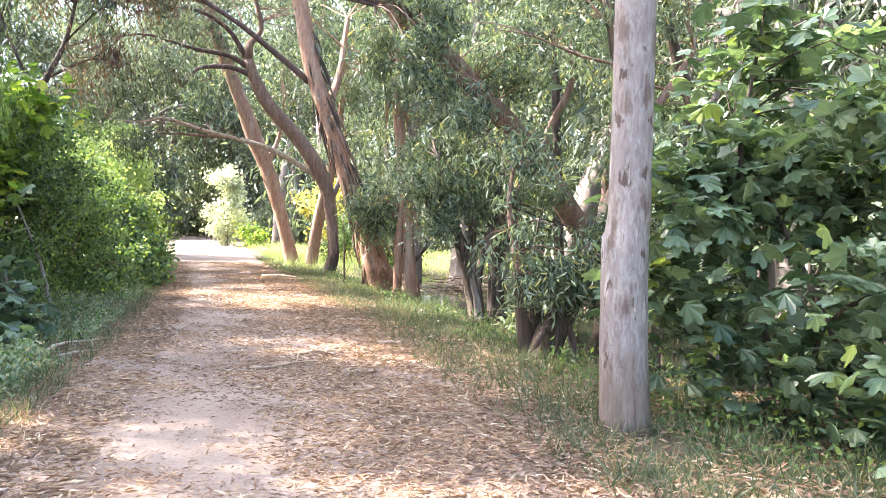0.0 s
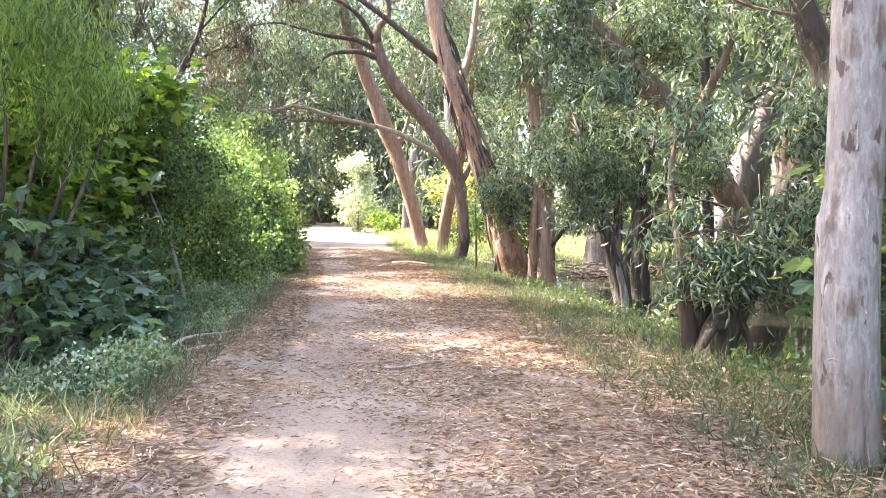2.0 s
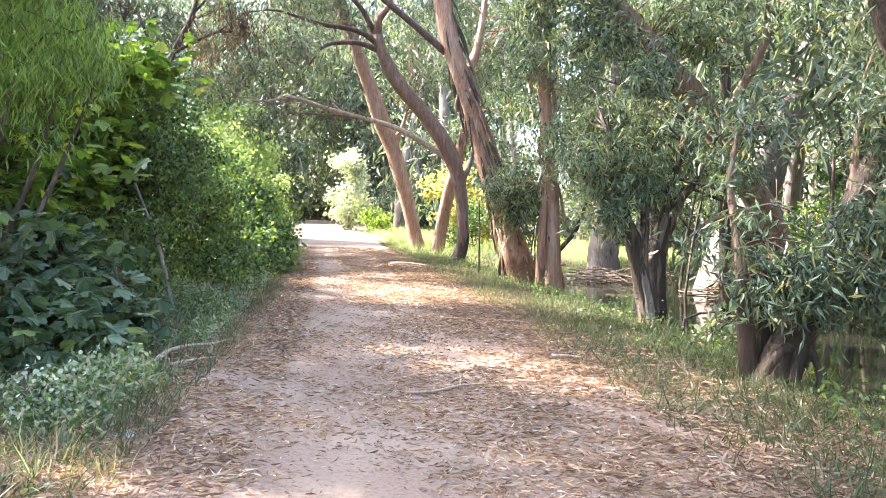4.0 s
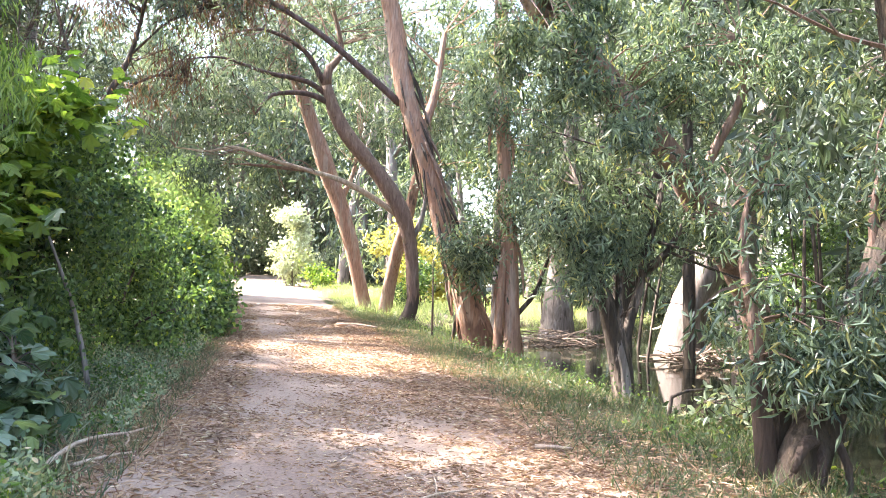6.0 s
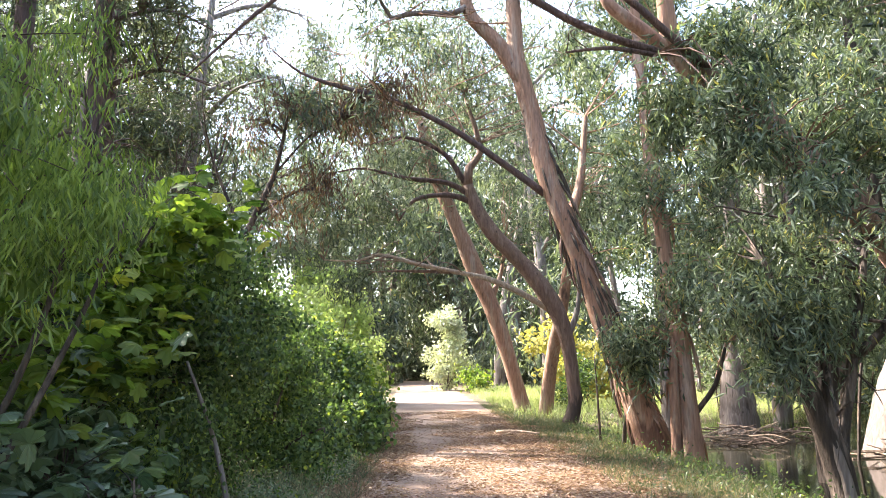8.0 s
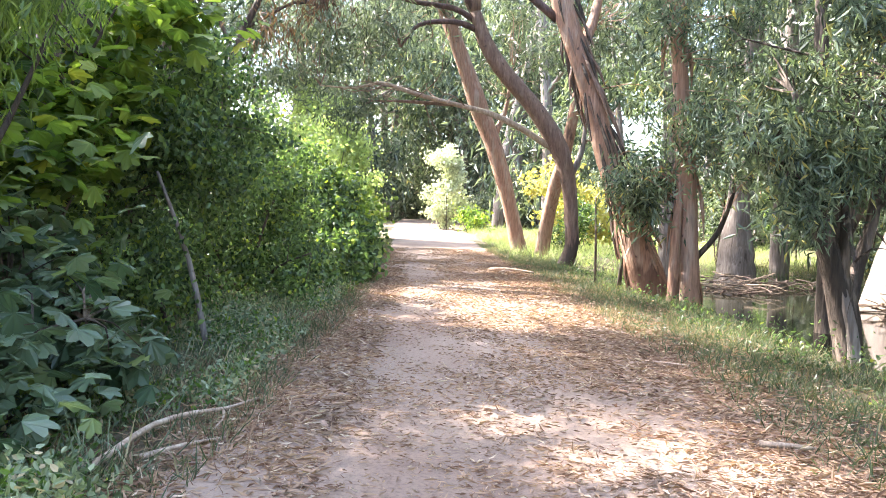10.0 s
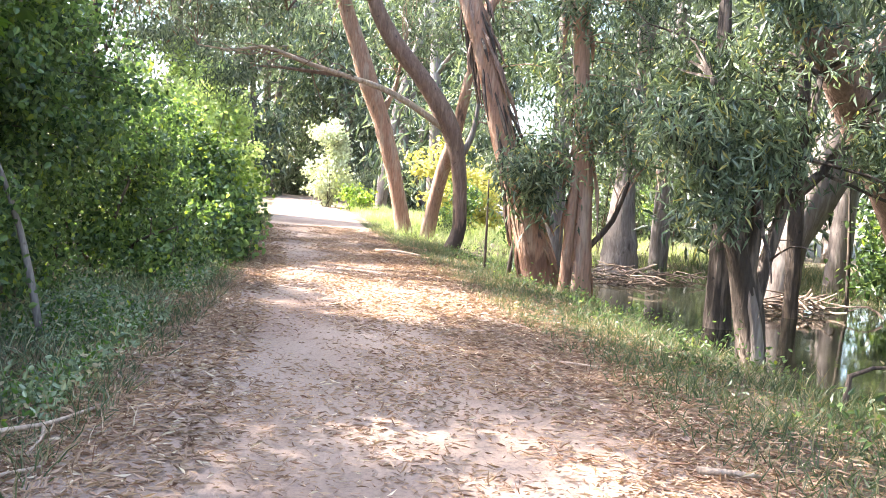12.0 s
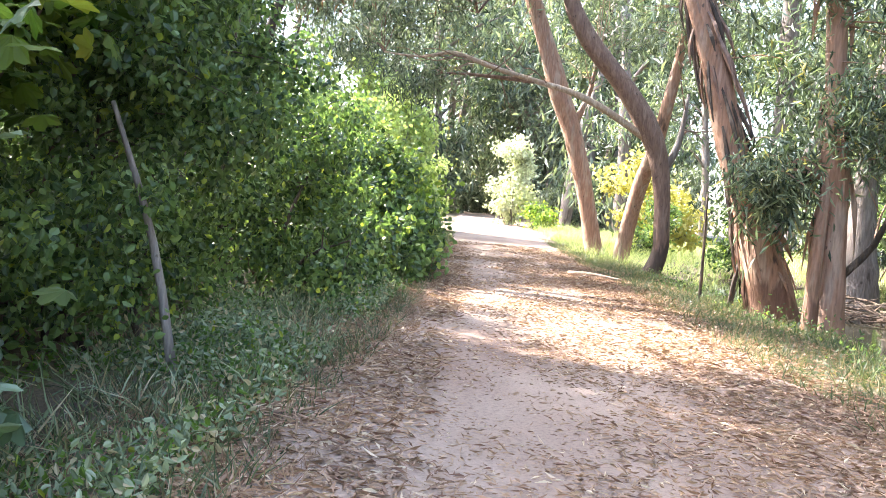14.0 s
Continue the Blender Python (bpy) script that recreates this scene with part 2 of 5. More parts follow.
def thing(name, at, label, category, group="", kind=""):
    ob = new(name)
    ob.location = at
    ob.empty_display_size = 0.2
    return tagged(ob, label, category, group, kind)


def part(name, verts, tris, material, parent=None, label="", smooth=False, kind=""):
    """One mesh under a thing; its points are given in the world's metres."""
    v = np.asarray(verts, float)
    if parent is not None:
        v = v - np.array(parent.location)
    me = tri_mesh(name, v, tris, smooth)
    me.materials.append(material)
    ob = new(name, me)
    ob.parent = parent
    return tagged(ob, label=label, kind=kind)


def spline(points, radii, step):
    """Catmull-Rom through the points; about one ring a step."""
    p = np.asarray(points, float)
    r = np.asarray(radii, float)
    e = np.vstack([2 * p[0] - p[1], p, 2 * p[-1] - p[-2]])
    out, rad = [], []
    for i in range(len(p) - 1):
        k = max(2, int(np.linalg.norm(p[i + 1] - p[i]) / step))
        for t in np.arange(k) / k:
            a, b, c, d = e[i : i + 4]
            out.append(0.5 * (2 * b + (c - a) * t + (2 * a - 5 * b + 4 * c - d) * t**2 + (3 * b - a - 3 * c + d) * t**3))
            rad.append(r[i] + (r[i + 1] - r[i]) * t)
    return np.array(out + [p[-1]]), np.array(rad + [r[-1]])


def tube(points, radii, sides=10, step=0.3, lumps=0.08, seed=0, flare=0.0):
    """A closed, slightly lumpy and fluted limb."""
    rng = np.random.default_rng(seed)
    p, r = spline(points, radii, step)
    tang = np.gradient(p, axis=0)
    tang /= np.linalg.norm(tang, axis=1)[:, None] + 1e-9
    ref = np.where(np.abs(tang[:, 2:3]) > 0.9, [[1.0, 0, 0]], [[0, 0, 1.0]])
    u = np.cross(tang, ref)
    for i in range(1, len(u)):
        w = u[i - 1] - tang[i] * (u[i - 1] @ tang[i])
        u[i] = w / (np.linalg.norm(w) + 1e-9)
    u[0] /= np.linalg.norm(u[0]) + 1e-9
    w = np.cross(tang, u)
    ang = np.arange(sides) / sides * 2 * np.pi
    along = np.cumsum(np.r_[0, np.linalg.norm(np.diff(p, axis=0), axis=1)])[:, None]
    ph = rng.uniform(0, 6.28, 6)
    lump = 1 + lumps * (0.6 * np.sin(3 * ang + ph[0] + 0.7 * along) + 0.5 * np.sin(2 * ang + ph[1] - 1.3 * along) + 0.5 * np.sin(5 * ang + ph[2] + 0.4 * along))
    lump = lump * (1 + lumps * 0.7 * np.sin(along * 2.1 + ph[3])) + rng.normal(0, lumps * 0.25, (len(p), sides))
    if flare:
        lump = lump * (1 + flare * np.exp(-along / 0.35) * (1 + 0.4 * np.sin(4 * ang + ph[4])))
    ring = p[:, None] + (np.cos(ang)[None, :, None] * u[:, None] + np.sin(ang)[None, :, None] * w[:, None]) * (r[:, None] * lump)[..., None]
    verts = np.vstack([ring.reshape(-1, 3), p[:1], p[-1:]])
    i, j = np.meshgrid(np.arange(len(p) - 1), np.arange(sides), indexing="ij")
    a, b = i * sides + j, i * sides + (j + 1) % sides
    c, d = a + sides, b + sides
    tris = np.concatenate([np.stack([a, b, c], -1).reshape(-1, 3), np.stack([b, d, c], -1).reshape(-1, 3)])
    n0, n1 = len(verts) - 2, len(verts) - 1
    k = np.arange(sides)
    last = (len(p) - 1) * sides
    tris = np.concatenate([tris, np.stack([np.full(sides, n0), (k + 1) % sides, k], -1), np.stack([np.full(sides, n1), last + k, last + (k + 1) % sides], -1)])
    return verts, tris


def joined(pieces):
    verts, tris, base = [], [], 0
    for v, t in pieces:
        verts.append(v)
        tris.append(np.asarray(t) + base)
        base += len(v)
    return np.concatenate(verts), np.concatenate(tris)


# leaf outlines: along, across, lift; then triangles
LANCE = (np.array([(0, 0, 0), (0.4, 0.5, 0.05), (0.4, -0.5, 0.05), (1, 0, -0.12)]), np.array([(0, 1, 3), (0, 3, 2)]))
OVAL = (np.array([(0, 0, 0), (0.25, 0.45, 0.06), (0.65, 0.4, 0.03), (1, 0, -0.1), (0.65, -0.4, 0.03), (0.25, -0.45, 0.06)]), np.array([(0, 1, 2), (0, 2, 3), (0, 3, 4), (0, 4, 5)]))
BLADE = (np.array([(0, 0.5, 0), (0, -0.5, 0), (0.55, 0.38, 0.08), (0.55, -0.38, 0.08), (1, 0, 0.4)]), np.array([(0, 1, 2), (1, 3, 2), (2, 3, 4)]))


def lobed():
    rim = [(0.0, 0.0, 0.0)]
    for deg, far in ((-130, 0.42), (-104, 0.66), (-80, 0.58), (-57, 0.86), (-43, 0.82), (-26, 0.64), (-9, 0.93), (8, 1.0), (26, 0.64), (43, 0.82), (57, 0.86), (80, 0.58), (104, 0.66), (130, 0.42)):
        a = radians(deg)
        rim.append((0.25 + 0.75 * far * math.cos(a), 0.75 * far * math.sin(a), -0.22 * far * far + (0.06 if far < 0.6 else 0)))
    k = len(rim)
    return np.array(rim), np.array([(0, i, i + 1) for i in range(1, k - 1)])


LOBED = lobed()


def unit(v):
    return v / (np.linalg.norm(v, axis=-1, keepdims=True) + 1e-9)


def leaves(rng, outline, places, ways, length, width, flat=0.0):
    """A leaf of the outline at each place, pointing along ways."""
    t, tri = outline
    n = len(places)
    a = unit(ways)
    s = unit(np.cross(a, rng.normal(size=(n, 3)) + (0, 0, flat)))
    up = np.cross(s, a)
    le = length * rng.uniform(0.65, 1.25, (n, 1, 1))
    wi = width * rng.uniform(0.7, 1.25, (n, 1, 1))
    v = places[:, None] + le * t[None, :, :1] * a[:, None] + wi * t[None, :, 1:2] * s[:, None] + le * t[None, :, 2:] * up[:, None]
    return v.reshape(-1, 3), (tri[None] + (np.arange(n) * len(t))[:, None, None]).reshape(-1, 3)


def clumps_in(rng, regions, gap=0.35):
    """Clump centres in ellipsoids, thinned in places so that the crown has holes."""
    out = []
    for cx, cy, cz, rx, ry, rz, n in regions:
        k = max(3, n // 7)
        d = unit(rng.normal(size=(k, 3))) * rng.uniform(0.1, 1, (k, 1)) ** 0.45
        hub = (d * (rx, ry, rz))[rng.integers(k, size=n * 2)]
        p = hub + rng.normal(0, 1, (n * 2, 3)) * (0.10 * np.array((rx, ry, rz)) + 0.10) + (cx, cy, cz)
        s = np.sin(p[:, 0] * 1.7 + cy) + np.sin(p[:, 1] * 1.3 + cz) + np.sin(p[:, 2] * 2.1 + cx) + rng.normal(0, 0.5, len(p))
        out.append(p[np.argsort(s)[int(len(p) * gap * 0.5) :]][rng.permutation(len(p) - int(len(p) * gap * 0.5))[:n]])
    return np.concatenate(out)


def sprays(rng, centres, per, spread, outline, length, width, droop):
    n = len(centres) * per
    hang = np.abs(rng.normal(0, 1, (n, 1))) * (0, 0, -spread * 0.9)
    size = np.repeat(rng.uniform(0.6, 1.4, (len(centres), 1)), per, 0)
    p = np.repeat(centres, per, 0) + rng.normal(0, spread, (n, 3)) * (1, 1, 0.55) * size + hang * size * min(droop, 1.0)
    w = unit(rng.normal(size=(n, 3))) + np.array((0, 0, -droop))
    if outline is LOBED:
        w[:, 2] *= 0.5
    return leaves(rng, outline, p, w, length, width, 2.5 if outline is LOBED else 0.0)


def twigs(rng, centres, skeleton, most=3.5, radius=0.012):
    """Thin drooping twigs from the limbs to the clumps."""
    pieces = []
    for c in centres:
        d = np.linalg.norm(skeleton - c, axis=1)
        i = int(d.argmin())
        if d[i] > most or d[i] < 0.1:
            continue
        a = skeleton[i]
        m = (a + c) / 2 + rng.normal(0, 0.08 * d[i], 3) + (0, 0, 0.12 * d[i])
        pieces.append(tube([a, m, c], [radius * 1.6, radius, radius * 0.5], 3, max(0.2, d[i] / 4), 0.0))
    return pieces


def side_branches(rng, limbs, share, reach):
    """Thin forked side branches along the limbs, bending down at their tips."""
    pieces = []
    for p, r in limbs:
        q, rad = spline(p, r, 0.35)
        for i in range(int(len(q) * 0.25) + 1, len(q)):
            if rng.uniform() > share or rad[i] > 0.2:
                continue
            way = unit(rng.normal(size=3) * (1, 1, 0.6) + (q[i] - q[i - 1]) * 1.5 + (0, 0, 0.25))
            far = reach * rng.uniform(0.5, 1.3)
            thick = min(rad[i] * 0.45, 0.026)
            bow = rng.normal(0, 0.12 * far, 3)
            pts = [q[i], q[i] + way * far * 0.4 + bow, q[i] + way * far * 0.75 + bow + (0, 0, -0.02 * far), q[i] + way * far + (0, 0, -0.18 * far)]
            pieces.append(tube(pts, [thick, thick * 0.7, thick * 0.45, thick * 0.2], 4, 0.25, 0.05))
            for s in (1, 2):
                w2 = unit(way + rng.normal(0, 0.6, 3))
                a = np.array(pts[s])
                pieces.append(tube([a, a + w2 * far * 0.25 + rng.normal(0, 0.04, 3), a + w2 * far * 0.5 + (0, 0, -0.1 * far)], [thick * 0.5, thick * 0.35, thick * 0.12], 3, 0.25, 0.05))
    return pieces


def tree(name, label, category, at, stems, branches, regions, bark, leaf, seed, girth=0.7, per=34, spread=0.22, outline=LANCE,
         length=0.15, width=0.028, droop=0.9, gap=0.35, group="", branch_bark=None, twig_reach=3.5, share=0.7, reach=1.7, twig_bark=None, sides=12, flare=0.1, lumps=0.06):
    """A thing: stems and branches are (points, radii); regions are ellipsoids of foliage with a count of clumps."""
    rng = np.random.default_rng(seed)
    top = thing(name, at, label, category, group)
    skeleton = []
    for k, (p, r, *own) in enumerate(stems):
        r = np.array(r) * girth
        v, t = tube(p, r, sides, 0.18, lumps, seed + k, flare)
        part("trunk", v, t, own[0] if own else bark, top, smooth=True)
        skeleton.append(spline(p, r, 0.4)[0])
    for k, (p, r, *own) in enumerate(branches):
        r = np.array(r) * girth
        v, t = tube(p, r, 8, 0.25, lumps, seed + 20 + k)
        part("branch", v, t, own[0] if own else branch_bark or bark, top, smooth=True)
        skeleton.append(spline(p, r, 0.4)[0])
    more = side_branches(rng, [q[:2] for q in branches] + [(p[len(p) // 2 :], r[len(p) // 2 :]) for p, r, *_ in stems if len(p) > 4], share, reach)
    if more:
        part("branchwork", *joined(more), twig_bark or branch_bark or bark, top, kind="stuff")
    if regions:
        c = clumps_in(rng, regions, gap)
        bones = np.concatenate(skeleton)
        some = twigs(rng, c[rng.permutation(len(c))[:110]], bones, twig_reach) if twig_reach else []
        if some:
            part("twigwork", *joined(some), branch_bark or bark, top, kind="stuff")
        part("crown", *sprays(rng, c, per, spread, outline, length, width, droop), leaf, top)
    return top


def hang_bark(top, points, radii, low, high, count, seed, bark):
    """Torn strips of bark hanging from a trunk between two heights."""
    rng = np.random.default_rng(seed)
    q, r = spline(points, radii, 0.1)
    ok = np.flatnonzero((q[:, 2] > low) & (q[:, 2] < high))
    for k in range(count):
        i = rng.choice(ok)
        a = rng.uniform(0, 6.28)
        d = np.array((math.cos(a), math.sin(a), 0))
        p0 = q[i] + d * r[i] * 0.9
        far = rng.uniform(0.4, 1.3)
        j = max(0, i - int(far / 0.1))
        p2 = q[j] + d * (r[j] + rng.uniform(0.03, 0.22))
        p2[2] = p0[2] - far
        v, tr = tube([p0, (p0 + p2) / 2 + d * 0.05, p2], [0.02, 0.035, 0.008], 4, 0.2, 0.25, seed + k)
        part("bark_strip", v, tr, bark, top)


# ---- ground ----
def path_left(y):
    return np.interp(y, (-30, 5, 10, 14, 19, 25, 34, 70, 110), (-1.9, -1.85, -1.66, -1.5, -1.4, -1.38, -1.55, -2.2, -2.6))


def path_right(y):
    return np.interp(y, (-30, 5, 10, 13, 16, 22, 30, 40, 70, 110), (1.6, 1.6, 1.75, 1.95, 2.08, 2.14, 2.2, 2.1, 1.7, 1.4))


def gz(x, y):
    """Height of the ground: a level path, grassy banks, a pond bed and a meadow."""
    x, y = np.asarray(x, float), np.asarray(y, float)
    pond = np.clip((y - 8.5) / 3, 0, 1) * np.clip((37 - y) / 5, 0, 1)
    bank = np.interp(x, (2.4, 3.2, 4.1, 4.7, 5.3, 6.2, 10.5, 12.5, 16), (0, -0.04, -0.13, -0.3, -0.5, -0.75, -0.75, -0.32, -0.3))
    dry = np.interp(x, (2.3, 3.5, 6, 12), (0, -0.05, -0.15, -0.25))
    left = np.interp(x, (-8, -4.5, -3, -2.1), (-0.15, -0.12, -0.04, 0))
    bumps = 0.02 * np.sin(x * 2.3 + y) * np.sin(y * 1.7) * np.clip(np.abs(x) - 2.0, 0, 1)
    rise = np.interp(y, (32, 48, 75, 120, 600), (0, 0.15, 0.55, 1.0, 1.0))
    return np.where(x > 0, bank * pond + dry * (1 - pond), left) + bumps + rise


def sheet(xs, ys, height):
    x, y = np.meshgrid(xs, ys)
    v = np.stack([x, y, height(x, y)], -1).reshape(-1, 3)
    nx = len(xs)
    i, j = np.meshgrid(np.arange(len(ys) - 1), np.arange(nx - 1), indexing="ij")
    a = i * nx + j
    return v, np.concatenate([np.stack([a, a + 1, a + nx], -1).reshape(-1, 3), np.stack([a + 1, a + nx + 1, a + nx], -1).reshape(-1, 3)])


xs = np.concatenate([[-500, -200, -80, -40, -25], np.arange(-16, 20, 0.3), [25, 40, 80, 200, 500]])
ys = np.concatenate([[-500, -200, -80, -40, -20, -10], np.arange(-4, 60, 0.35), np.arange(60, 110, 2), [150, 250, 600]])
tagged(part("ground", *sheet(xs, ys, gz), M_SOIL, None, smooth=True), "brown woodland soil sloping to a pond", "ground", kind="structure")


def path_strip():
    rows = np.arange(-30, 112, 0.2)
    verts, tris, cols = [], [], 15
    for y in rows:
        rag = 0.10 * math.sin(y * 1.9) + 0.07 * math.sin(y * 4.3 + 1)
        a, b = float(path_left(y)) - 0.25 + rag, float(path_right(y)) + 0.25 - rag
        for k in range(cols):
            x = a + (b - a) * k / (cols - 1)
            edge = min(k, cols - 1 - k)
            rut = -0.012 * math.exp(-((x + 0.55) / 0.35) ** 2) - 0.01 * math.exp(-((x - 1.0) / 0.4) ** 2)
            verts.append((x, y, float(gz(x, y)) + (0.03 if edge else -0.03) + rut + 0.004 * math.sin(7 * x + 3 * y)))
    for i in range(len(rows) - 1):
        for k in range(cols - 1):
            a = i * cols + k
            tris += [(a, a + 1, a + cols), (a + 1, a + cols + 1, a + cols)]
    return verts, tris


tagged(part("path", *path_strip(), M_PATH, None, smooth=True), "pinkish trodden earth path strewn with fallen leaves", "path", kind="structure")
water = part("water", [(2.5, 5, -0.34), (14, 5, -0.34), (14, 40, -0.34), (2.5, 40, -0.34)], [(0, 1, 2), (0, 2, 3)], M_WATER)
tagged(water, "dark still pond water reflecting trunks", "water", kind="structure")

# ---- gum trees beside the path ----
post_gum = tree("gum_tree", "tall pale gum trunk with smooth peeling bark beside the path", "tree", (2.4, 8.05, 0.0),
     [([(2.42, 8.05, -0.1), (2.39, 8.05, 0.67), (2.385, 8.05, 1.36), (2.41, 8.05, 1.52), (2.43, 8.05, 3.2), (2.5, 8.1, 6.5), (2.6, 8.2, 10)], [0.178, 0.165, 0.163, 0.15, 0.14, 0.12, 0.09])],
     [([(2.5, 8.1, 6.5), (1.6, 8.0, 7.6), (0.6, 7.6, 8.3)], [0.08, 0.05, 0.02]), ([(2.5, 8.1, 7.0), (3.6, 8.6, 8.2), (4.6, 9.2, 8.8)], [0.08, 0.05, 0.02])],
     [(3.4, 8.6, 9.5, 2.4, 2.4, 1.6, 60)], B_MOTTLED, M_GUM, 11, girth=1.0, per=30, spread=0.3, length=0.2, width=0.035, flare=0.08, lumps=0.03, sides=20)


def knot(top, centre, axis, size, z, turn, seed):
    """An old branch scar: a raised lumpy rim round a hollow, on the trunk's skin."""
    rng = np.random.default_rng(seed)
    d = np.array((math.sin(turn), -math.cos(turn), 0))
    side = np.array((math.cos(turn), math.sin(turn), 0))
    c = np.array((*centre, z)) + d * axis
    a = np.arange(14) / 14 * 2 * np.pi
    rim = [c + side * size * math.cos(q) * rng.uniform(0.85, 1.1) + np.array((0, 0, size * 1.1 * math.sin(q) * rng.uniform(0.85, 1.1))) - d * size * 0.35 * math.cos(q) ** 2 for q in a]
    part("knot", *tube(rim + rim[:1], [size * 0.24] * 15, 7, size * 0.3, 0.15, seed), B_MOTTLED, top, "scarred branch knot", smooth=True)
    part("knot_hollow", *tube([c - d * 0.03, c - d * 0.005, c + d * size * 0.12], [size * 0.95, size * 0.8, size * 0.25], 12, 0.05, 0.15, seed + 1), B_DARK, top, smooth=True)


def flake(top, centre, axis, z, turn, long, wide, seed):
    """A loose curl of bark, its lower end standing off the trunk."""
    d = np.array((math.sin(turn), -math.cos(turn), 0))
    side = np.array((math.cos(turn), math.sin(turn), 0))
    rng = np.random.default_rng(seed)
    v, tr = [], []
    for i in range(7):
        u = i / 6
        c = np.array((*centre, z - long * u)) + d * (axis + 0.004 + 0.035 * u * u) + side * rng.normal(0, wide * 0.15)
        w = wide * (0.35 + 1.3 * u * (1 - u) + 0.15 * rng.uniform())
        for k, lift in ((-1, 0.35), (0, 0.0), (1, 0.35)):
            for depth in (0.004, 0.0):
                v.append(c + side * w * k * 0.5 + d * (w * lift + depth))
        if i:
            b, e = 6 * (i - 1), 6 * i
            for p, q in ((0, 2), (2, 4), (3, 1), (5, 3), (4, 5), (1, 0)):
                tr += [(b + p, b + q, e + q), (b + p, e + q, e + p)]
    part("bark_flake", np.array(v), tr, B_MOTTLED, top)


knot(post_gum, (2.39, 8.05), 0.168, 0.04, 0.56, -0.92, 620)
for k, (z, turn, long, wide) in enumerate([(0.95, 0.3, 0.09, 0.02), (0.55, 0.42, 0.14, 0.018), (0.25, 0.5, 0.2, 0.022), (1.35, -0.7, 0.16, 0.025), (1.5, 0.2, 0.2, 0.03), (0.3, -0.5, 0.12, 0.02), (1.9, -0.1, 0.18, 0.02), (2.6, -0.5, 0.22, 0.025), (0.12, 0.1, 0.1, 0.03)]):
    flake(post_gum, (2.39 if z < 1.42 else 2.42, 8.05), 0.178 if z < 1.42 else 0.156, z, turn - 0.5, long, wide, 640 + k)

tree("gum_tree", "leaning salmon-barked gum on the grassy verge", "tree", (3.36, 38.0, 0.0),
     [([(3.4, 38, -0.15), (3.31, 38, 0.29), (3.1, 38, 1.2), (2.8, 38, 2.33), (2.5, 38, 3.3), (2.15, 38, 4.3), (1.7, 38, 5.3), (1.22, 38, 6.6), (0.72, 38, 7.9), (0.1, 38, 9.5), (-0.4, 38, 11.5)], [0.31, 0.28, 0.28, 0.29, 0.31, 0.33, 0.33, 0.31, 0.28, 0.23, 0.14])],
     [([(2.2, 38, 4.2), (2.7, 38.2, 5.4), (2.9, 38.3, 6.8)], [0.14, 0.09, 0.04])],
     [(0.2, 38.5, 11.5, 4.4, 2.4, 3.0, 200), (0.8, 39, 16.0, 4.5, 2.5, 3.0, 160), (3.6, 40, 7.5, 2.5, 2, 2.5, 60)], B_SALMON, M_GUM_FAR, 12, girth=1.0, per=26, spread=0.4, length=0.34, width=0.06, twig_reach=5)

tree("gum_tree", "slim pinkish gum stem leaning against its neighbour", "tree", (3.88, 36.0, -0.05),
     [([(3.86, 36, -0.2), (3.9, 36, 0.05), (4.07, 36, 1.25), (4.25, 35.6, 2.5), (4.45, 35.0, 3.6), (4.7, 34.6, 5.4), (4.9, 34.4, 7.5)], [0.25, 0.235, 0.25, 0.23, 0.21, 0.16, 0.09])], [],
     [(5.0, 34.5, 8.0, 2.2, 2.0, 2.0, 70)], B_SALMON, M_GUM_FAR, 13, girth=1.0, per=26, spread=0.36, length=0.3, width=0.05, twig_reach=4)

